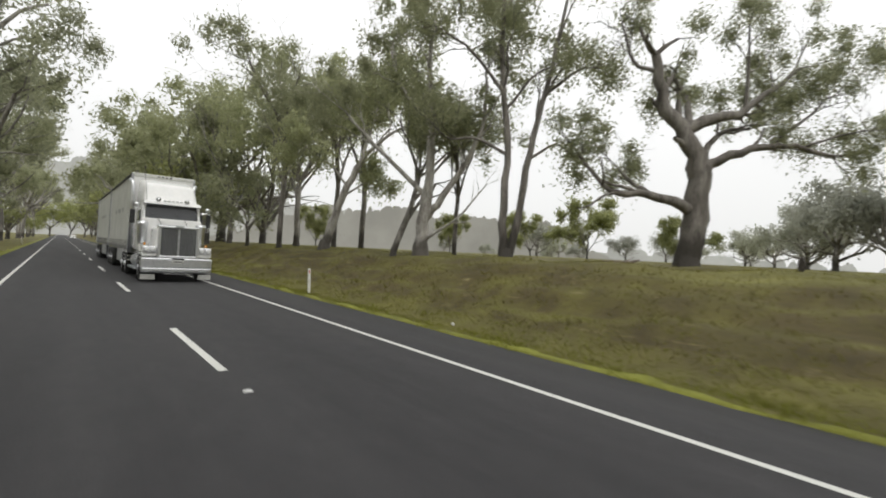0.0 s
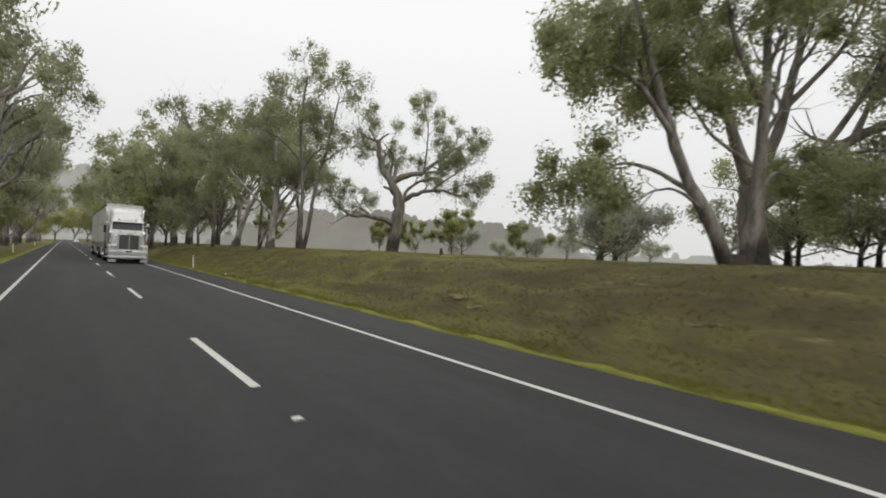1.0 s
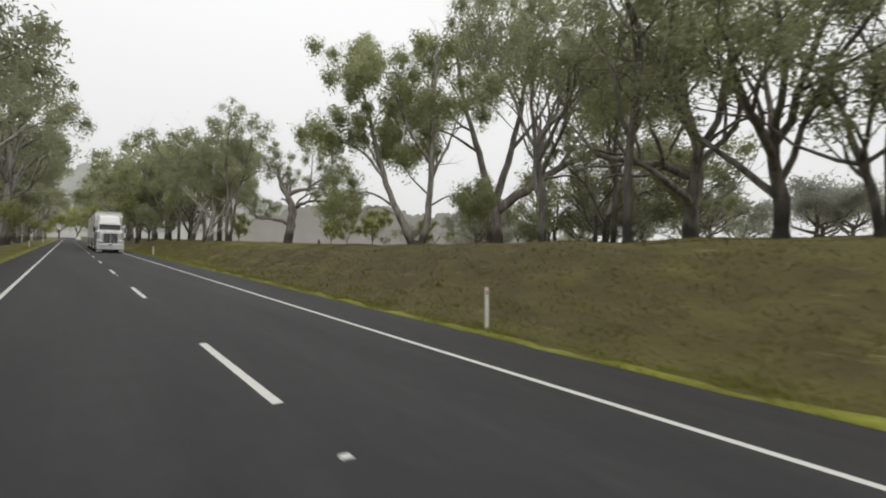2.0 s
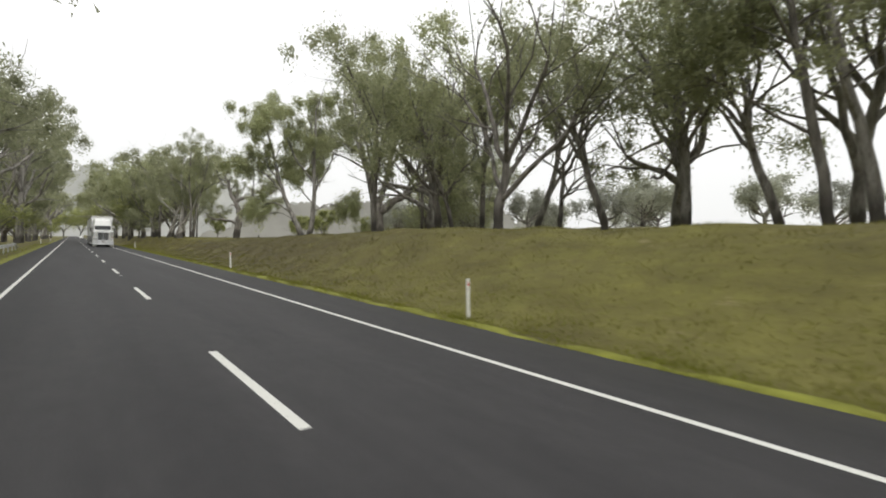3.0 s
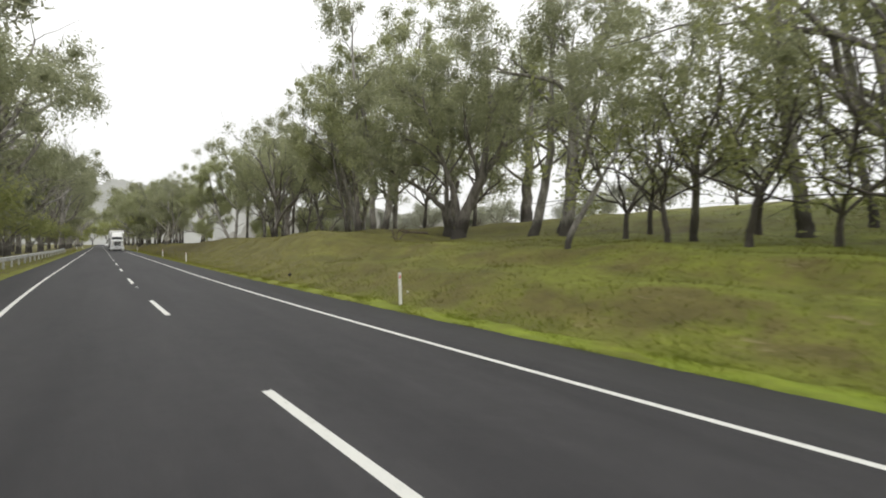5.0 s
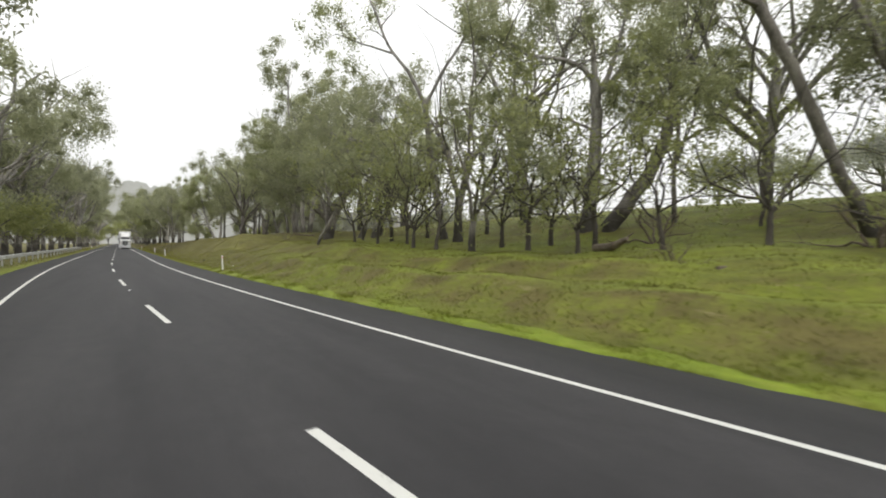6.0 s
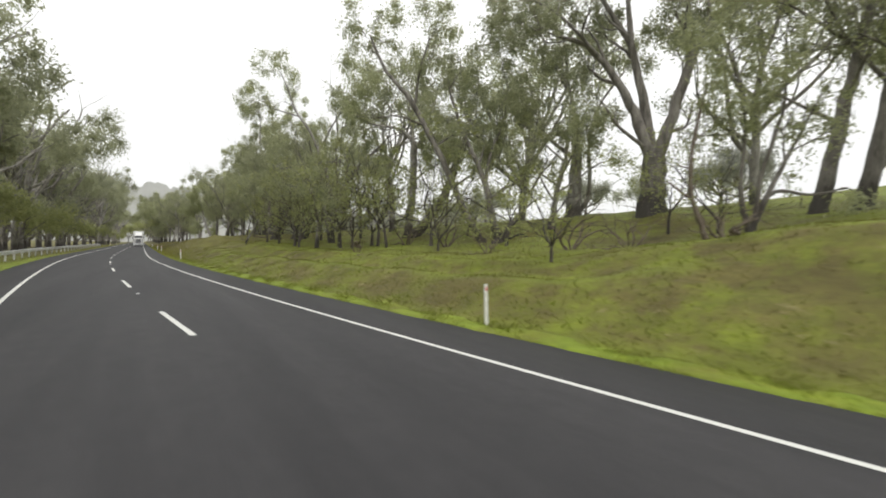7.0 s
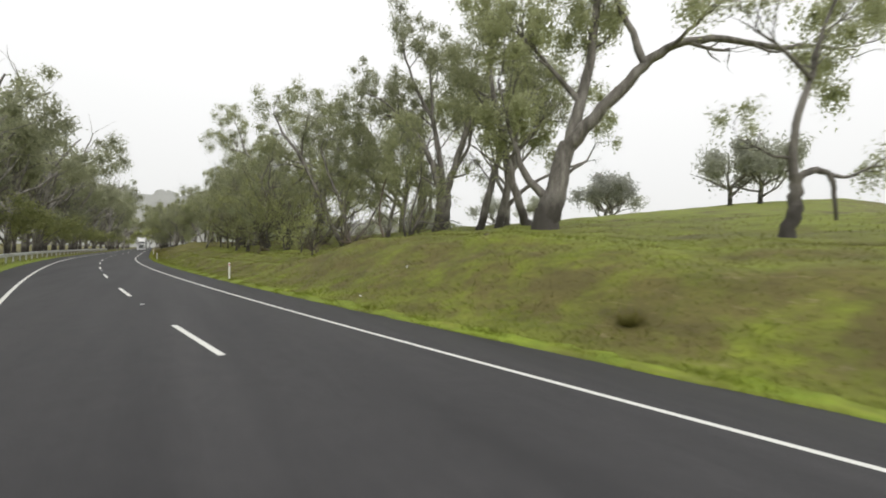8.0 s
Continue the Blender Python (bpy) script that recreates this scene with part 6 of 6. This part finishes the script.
def prime_mover():
    t = new("truck")
    # bumper
    bm = bmesh.new()
    box(bm, 0, -0.16, 0.74, 2.46, 0.30, 0.40, 0.05)
    box(bm, 0, -0.14, 0.47, 2.40, 0.26, 0.20, 0.05, 1.02)
    part("bumper", bm, CHROME, t, "wide polished metal bumper")
    bm = bmesh.new()
    box(bm, 0, 0.0, 0.80, 0.40, 0.02, 0.13, 0.006)
    plate = part("number_plate", bm, LITTER, t, "white plate with plain dark bars")
    bm = bmesh.new()
    for k in range(5):
        box(bm, -0.13 + k * 0.065, 0.013, 0.80, 0.035, 0.006, 0.07, 0.001)
    part("plate_bar", bm, DARK, plate)
    bm = bmesh.new()
    box(bm, 0, 0.0, 0.905, 0.42, 0.02, 0.06, 0.006)
    part("badge_strip", bm, DARK, t)
    for side in (-1, 1):
        bm = bmesh.new()
        box(bm, side * 0.98, -0.10, 0.21, 0.48, 0.03, 0.20, 0.01)
        part("mud_flap", bm, FLAP, t, "white rubber flap below the bumper")
    light_bar = part("light_bar", box(bmesh.new(), 0, -0.10, 0.33, 0.96, 0.05, 0.06, 0.01), DARK, t, "dark bar of small lamps under the bumper")
    for k in range(14):
        part("lamp", lathe(bmesh.new(), [(-0.03, 0.02), (0.0, 0.025), (0.02, 0.015)], (-0.42 + k * 0.065, -0.06, 0.33), "y", 8), LENS, light_bar)
    # bonnet and grille
    bm = bmesh.new()
    box(bm, 0, -1.05, 1.55, 1.62, 1.75, 1.08, 0.10, 0.90)
    box(bm, 0, -1.2, 2.08, 1.20, 1.35, 0.12, 0.05, 0.85)
    part("bonnet", bm, WHITE, t, "white painted bonnet", True)
    bm = bmesh.new()
    for x in (-0.66, 0.66):
        box(bm, x, -0.12, 1.55, 0.10, 0.14, 1.18, 0.03)
    for z in (0.98, 2.13):
        box(bm, 0, -0.12, z, 1.42, 0.14, 0.10, 0.03)
    grille = part("grille", bm, CHROME, t, "tall chrome-framed grille")
    bm = bmesh.new()
    box(bm, 0, -0.17, 1.55, 1.26, 0.04, 1.10)
    part("grille_backing", bm, DARK, grille)
    for k in range(25):
        bm = bmesh.new()
        box(bm, -0.60 + k * 0.05, -0.11, 1.55, 0.055 if k == 12 else 0.018, 0.06, 1.10, 0.005)
        part("slat", bm, CHROME if k == 12 else ALLOY, grille)
    bm = bmesh.new()
    box(bm, 0, -0.02, 2.17, 0.28, 0.05, 0.10, 0.02)
    part("badge", bm, ALLOY, t)
    for side in (-1, 1):
        # fender arch over the steering wheel
        bm = bmesh.new()
        box(bm, side * 0.96, -0.36, 1.18, 0.50, 0.46, 0.40, 0.06)
        arc = [(side * 1.0, -1.22 + 0.70 * math.cos(a), 0.55 + 0.70 * math.sin(a)) for a in np.linspace(0.15, 3.0, 12)]
        for a, b in zip(arc, arc[1:]):
            pipe(bm, [a, b], 0.05, 6)
            box(bm, side * 1.0, (a[1] + b[1]) / 2, (a[2] + b[2]) / 2 + 0.02, 0.44, 0.22, 0.06, 0.01)
        part("fender", bm, WHITE, t, "white wheel fender")
        lamp = part("headlight", box(bmesh.new(), side * 0.95, -0.125, 1.24, 0.46, 0.05, 0.24, 0.02), CHROME, t)
        for dx in (-0.11, 0.11):
            bm = bmesh.new()
            lathe(bm, [(-0.10, 0.085), (-0.085, 0.098), (-0.06, 0.10), (-0.05, 0.07), (-0.045, 0.01)], (side * 0.95 + dx, 0, 1.24), "y", 18)
            part("lens", bm, LENS, lamp, smooth=True)
        bm = bmesh.new()
        box(bm, side * 1.08, -0.62, 1.45, 0.08, 0.16, 0.11, 0.03)
        part("indicator", bm, AMBER, t, "orange indicator lamp")
        # air cleaner, exhaust, mirrors, steps, tank
        bm = bmesh.new()
        lathe(bm, [(1.45, 0.10), (1.55, 0.17), (2.15, 0.17), (2.20, 0.20), (2.32, 0.20), (2.36, 0.08)], (side * 1.06, -1.62, 0), "z", 20)
        part("air_cleaner", bm, CHROME, t, "polished air cleaner canister", True)
        bm = bmesh.new()
        pipe(bm, [(side * 1.20, -4.22, 1.0), (side * 1.20, -4.22, 3.5), (side * 1.20, -4.22, 3.95), (side * 1.23, -4.27, 4.12), (side * 1.30, -4.36, 4.24)], 0.08, 14)
        part("exhaust_pipe", bm, CHROME, t, "tall chrome exhaust stack", True)
        bm = bmesh.new()
        pipe(bm, [(side * 1.12, -1.95, 2.85), (side * 1.42, -1.90, 2.88), (side * 1.42, -1.90, 2.05), (side * 1.12, -1.95, 2.05)], 0.018, 6)
        part("mirror_arm", bm, CHROME, t)
        bm = bmesh.new()
        box(bm, side * 1.40, -1.88, 2.52, 0.17, 0.08, 0.56, 0.03)
        mirror = part("mirror", bm, DARK, t)
        for k in range(5):
            part("marker_lamp", lathe(bmesh.new(), [(-0.02, 0.022), (0.015, 0.022), (0.025, 0.01)], (side * 1.52, -1.83, 2.26 + k * 0.12), "y", 8), LENS, mirror)
        bm = bmesh.new()
        lathe(bm, [(-0.06, 0.02), (0, 0.10), (0.03, 0.09), (0.04, 0.01)], (side * 1.30, -1.6, 2.98), "y", 14)
        part("round_mirror", bm, CHROME, t, smooth=True)
        bm = bmesh.new()
        lathe(bm, [(-3.9, 0.22), (-3.86, 0.30), (-2.5, 0.30), (-2.46, 0.22)], (side * 0.88, 0, 0.72), "y", 22)
        part("fuel_tank", bm, ALLOY, t, "polished round fuel tank", True)
        bm = bmesh.new()
        box(bm, side * 1.10, -3.0, 0.42, 0.28, 2.6, 0.07, 0.02)
        box(bm, side * 1.12, -1.98, 0.78, 0.24, 0.5, 0.06, 0.02)
        part("step", bm, ALLOY, t)
        bm = bmesh.new()
        box(bm, side * 1.135, -2.25, 1.72, 0.05, 0.78, 1.00, 0.03)
        door = part("door", bm, WHITE, t)
        bm = bmesh.new()
        box(bm, side * 1.15, -2.25, 2.52, 0.03, 0.70, 0.52, 0.03)
        part("side_window", bm, GLASS, door)
        bm = bmesh.new()
        box(bm, side * 1.17, -2.5, 1.75, 0.03, 0.16, 0.04, 0.01)
        part("handle", bm, CHROME, door)
        wheel(t, side * 1.02, -1.22, 0.52, 0.30, CHROME)
        for y in (-5.0, -6.35):
            wheel(t, side * 0.98, y, 0.50, 0.54, CHROME)
            bm = bmesh.new()
            for a in np.linspace(0.25, 2.9, 9):
                box(bm, side * 0.98, y + 0.60 * math.cos(a), 0.52 + 0.60 * math.sin(a), 0.56, 0.26, 0.03, 0.008)
            part("mudguard", bm, WHITE, t)
    # cab, windscreen, visor, sleeper, roof fairing
    bm = bmesh.new()
    box(bm, 0, -2.35, 1.85, 2.24, 1.20, 1.30, 0.06)
    box(bm, 0, -2.46, 2.82, 2.22, 1.06, 0.66, 0.05, 0.95, -0.06)
    part("cab", bm, WHITE, t, "white painted day cab")
    bm = bmesh.new()
    box(bm, 0, -1.80, 2.68, 1.96, 0.05, 0.86, 0.02, 0.95, -0.18)
    screen = part("windscreen", bm, GLASS, t, "dark glass windscreen")
    for x in (-1.0, 1.0):
        part("screen_pillar", box(bmesh.new(), x, -1.80, 2.68, 0.07, 0.09, 0.90, 0.02, 0.95, -0.18), WHITE, screen)
    for x in (-0.45, 0.5):
        bm = bmesh.new()
        pipe(bm, [(x - 0.1, -1.66, 2.27), (x + 0.02, -1.69, 2.50), (x + 0.34, -1.74, 2.72)], 0.012, 5)
        part("wiper", bm, DARK, screen)
    bm = bmesh.new()
    box(bm, 0.05, -1.62, 2.20, 1.0, 0.14, 0.08, 0.03)
    part("bug_deflector", bm, ALLOY, t)
    bm = bmesh.new()
    box(bm, 0, -1.84, 3.15, 2.14, 0.40, 0.14, 0.05, 0.96, -0.12)
    part("sun_visor", bm, WHITE, t, "white peaked sun visor")
    bm = bmesh.new()
    box(bm, 0, -3.50, 2.10, 2.16, 1.20, 1.90, 0.08)
    part("sleeper", bm, WHITE, t)
    bm = bmesh.new()
    vs = [(-1.02, -2.02, 3.14), (1.02, -2.02, 3.14), (1.07, -4.08, 3.10), (-1.07, -4.08, 3.10), (-0.90, -2.62, 3.98), (0.90, -2.62, 3.98), (1.02, -4.08, 4.26), (-1.02, -4.08, 4.26)]
    bv = [bm.verts.new(v) for v in vs]
    for f in ((0, 3, 2, 1), (4, 5, 6, 7), (0, 1, 5, 4), (1, 2, 6, 5), (2, 3, 7, 6), (3, 0, 4, 7)):
        bm.faces.new([bv[i] for i in f])
    bmesh.ops.bevel(bm, geom=list(bm.edges), offset=0.16, segments=4, affect="EDGES", profile=0.5)
    part("roof_fairing", bm, WHITE, t, "tall white roof wind deflector", True)
    for x in (-0.5, 0.55):
        bm = bmesh.new()
        lathe(bm, [(-0.30, 0.05), (-0.05, 0.03), (0.15, 0.05), (0.22, 0.09)], (x, -1.9, 3.28), "y", 12)
        part("air_horn", bm, CHROME, t, smooth=True)
    for k in range(5):
        bm = bmesh.new()
        box(bm, -0.30 + k * 0.15, -1.74, 3.24, 0.09, 0.10, 0.06, 0.02)
        part("roof_lamp", bm, LENS, t)
    bm = bmesh.new()
    pipe(bm, [(0.9, -2.0, 3.1), (1.02, -2.05, 4.3)], 0.008, 5)
    part("aerial", bm, DARK, t)
    bm = bmesh.new()
    for side in (-1, 1):
        box(bm, side * 0.42, -4.2, 0.86, 0.10, 6.6, 0.26, 0.02)
    box(bm, 0, -1.22, 0.52, 1.9, 0.14, 0.14, 0.02)
    box(bm, 0, -5.7, 1.10, 1.0, 1.2, 0.10, 0.02)
    part("chassis", bm, DARK, t)
    for side in (-1, 1):
        for k, wd in enumerate((0.34, 0.20)):
            part("name_badge", box(bmesh.new(), side * 0.80, -1.0 - k * 0.05, 1.98 - k * 0.22, 0.01, wd, 0.06, 0.002, 1.0), GREYPAINT, t)
    t.matrix_world = pose(-TRUCK_LAT, TRUCK_S, 0) @ Matrix.Diagonal((TRUCK_SIZE, TRUCK_SIZE, TRUCK_SIZE, 1))
    return tagged(t, "white bonneted prime mover with chrome grille and bumper", "truck")


prime_mover()
trailer(TRUCK_S - 4.9, 10.8, "cream curtain-sided front trailer coupled behind the truck", (-7.6, -8.85, -10.1))
trailer(TRUCK_S - 17.2, 11.6, "cream curtain-sided rear trailer of the road train", (-7.6, -8.9, -10.2))


def far_car(s, lat):
    t = new("car")
    bm = bmesh.new()
    box(bm, 0, -2.2, 0.62, 1.78, 4.4, 0.62, 0.14, 0.96)
    box(bm, 0, -2.5, 1.18, 1.60, 2.3, 0.56, 0.12, 0.82)
    part("body", bm, WHITE, t, smooth=True)
    bm = bmesh.new()
    box(bm, 0, -1.36, 1.16, 1.40, 0.12, 0.42, 0.02, 0.84, -0.25)
    part("windscreen", bm, GLASS, t)
    for side in (-1, 1):
        part("headlight", box(bmesh.new(), side * 0.66, 0.0, 0.68, 0.30, 0.06, 0.14, 0.03), LENS, t)
        for y in (-0.85, -3.5):
            wheel(t, side * 0.78, y, 0.32, 0.2, ALLOY)
    bm = bmesh.new()
    box(bm, 0, 0.0, 0.55, 0.7, 0.05, 0.2, 0.02)
    part("grille", bm, DARK, t)
    t.matrix_world = pose(-lat, s, 0)
    tagged(t, "white car following far back on the road", "car")


far_car(-210, 1.8)


# ---- grass: uncounted blades on the bank and verge ----
def blades(name, mat, count, s_range, lat_range, tall, wide, seed, words, skew=1.0):
    rng = np.random.default_rng(seed)
    n = count
    s = rng.uniform(*s_range, n)
    lat = lat_range[0] + (lat_range[1] - lat_range[0]) * rng.uniform(0, 1, n) ** skew
    clump = 0.5 + 0.5 * np.sin(s * 1.7 + 2 * np.sin(lat * 1.3)) * np.sin(lat * 2.1 + s * 0.6)
    h = tall * rng.uniform(0.45, 1.2, n) * (0.5 + clump)
    x, y = at(s, lat)
    z = height(s, lat)
    a = rng.uniform(0, 2 * math.pi, n)
    wx, wy = np.cos(a) * wide, np.sin(a) * wide
    bx, by = rng.normal(0, 0.85, n) * h, rng.normal(0, 0.85, n) * h
    V = np.stack([np.stack([x - wx, y - wy, z - 0.03], 1), np.stack([x + wx, y + wy, z - 0.03], 1), np.stack([x + bx, y + by, z + h], 1)], 1).reshape(-1, 3)
    ob = new(name, mesh_object(name, V, np.arange(3 * n).reshape(-1, 3), mat))
    tagged(ob, words, "grass", kind="stuff")


blades("bank_grass", BLADE, 120000, (-45, 190), (5.9, 15), 0.085, 0.016, 21, "rough olive and straw grass blades on the bank", 1.2)
blades("bank_grass", BLADE_BROWN, 7000, (-22, 54), (6.7, 11.3), 0.12, 0.016, 26, "rough dry brown grass on the cut bank")
blades("paddock_grass", BLADE, 34000, (-45, 195), (14.5, 34), 0.085, 0.022, 22, "longer paddock grass blades beyond the bank", 1.4)
blades("verge_grass", BLADE_GREEN, 38000, (-45, 190), (5.32, 6.1), 0.07, 0.014, 23, "short bright green verge grass blades")
blades("verge_grass", BLADE_GREEN, 42000, (-45, 190), (5.8, 8.2), 0.075, 0.016, 27, "bright grass thinning out up the foot of the bank", 2.4)
blades("verge_grass", BLADE_GREEN, 16000, (-30, 190), (5.17, 5.45), 0.06, 0.014, 25, "small grass tufts creeping onto the road shoulder")
blades("verge_grass", BLADE_GREEN, 12000, (-60, 190), (-7.2, -5.12), 0.08, 0.02, 24, "short green verge grass blades opposite")
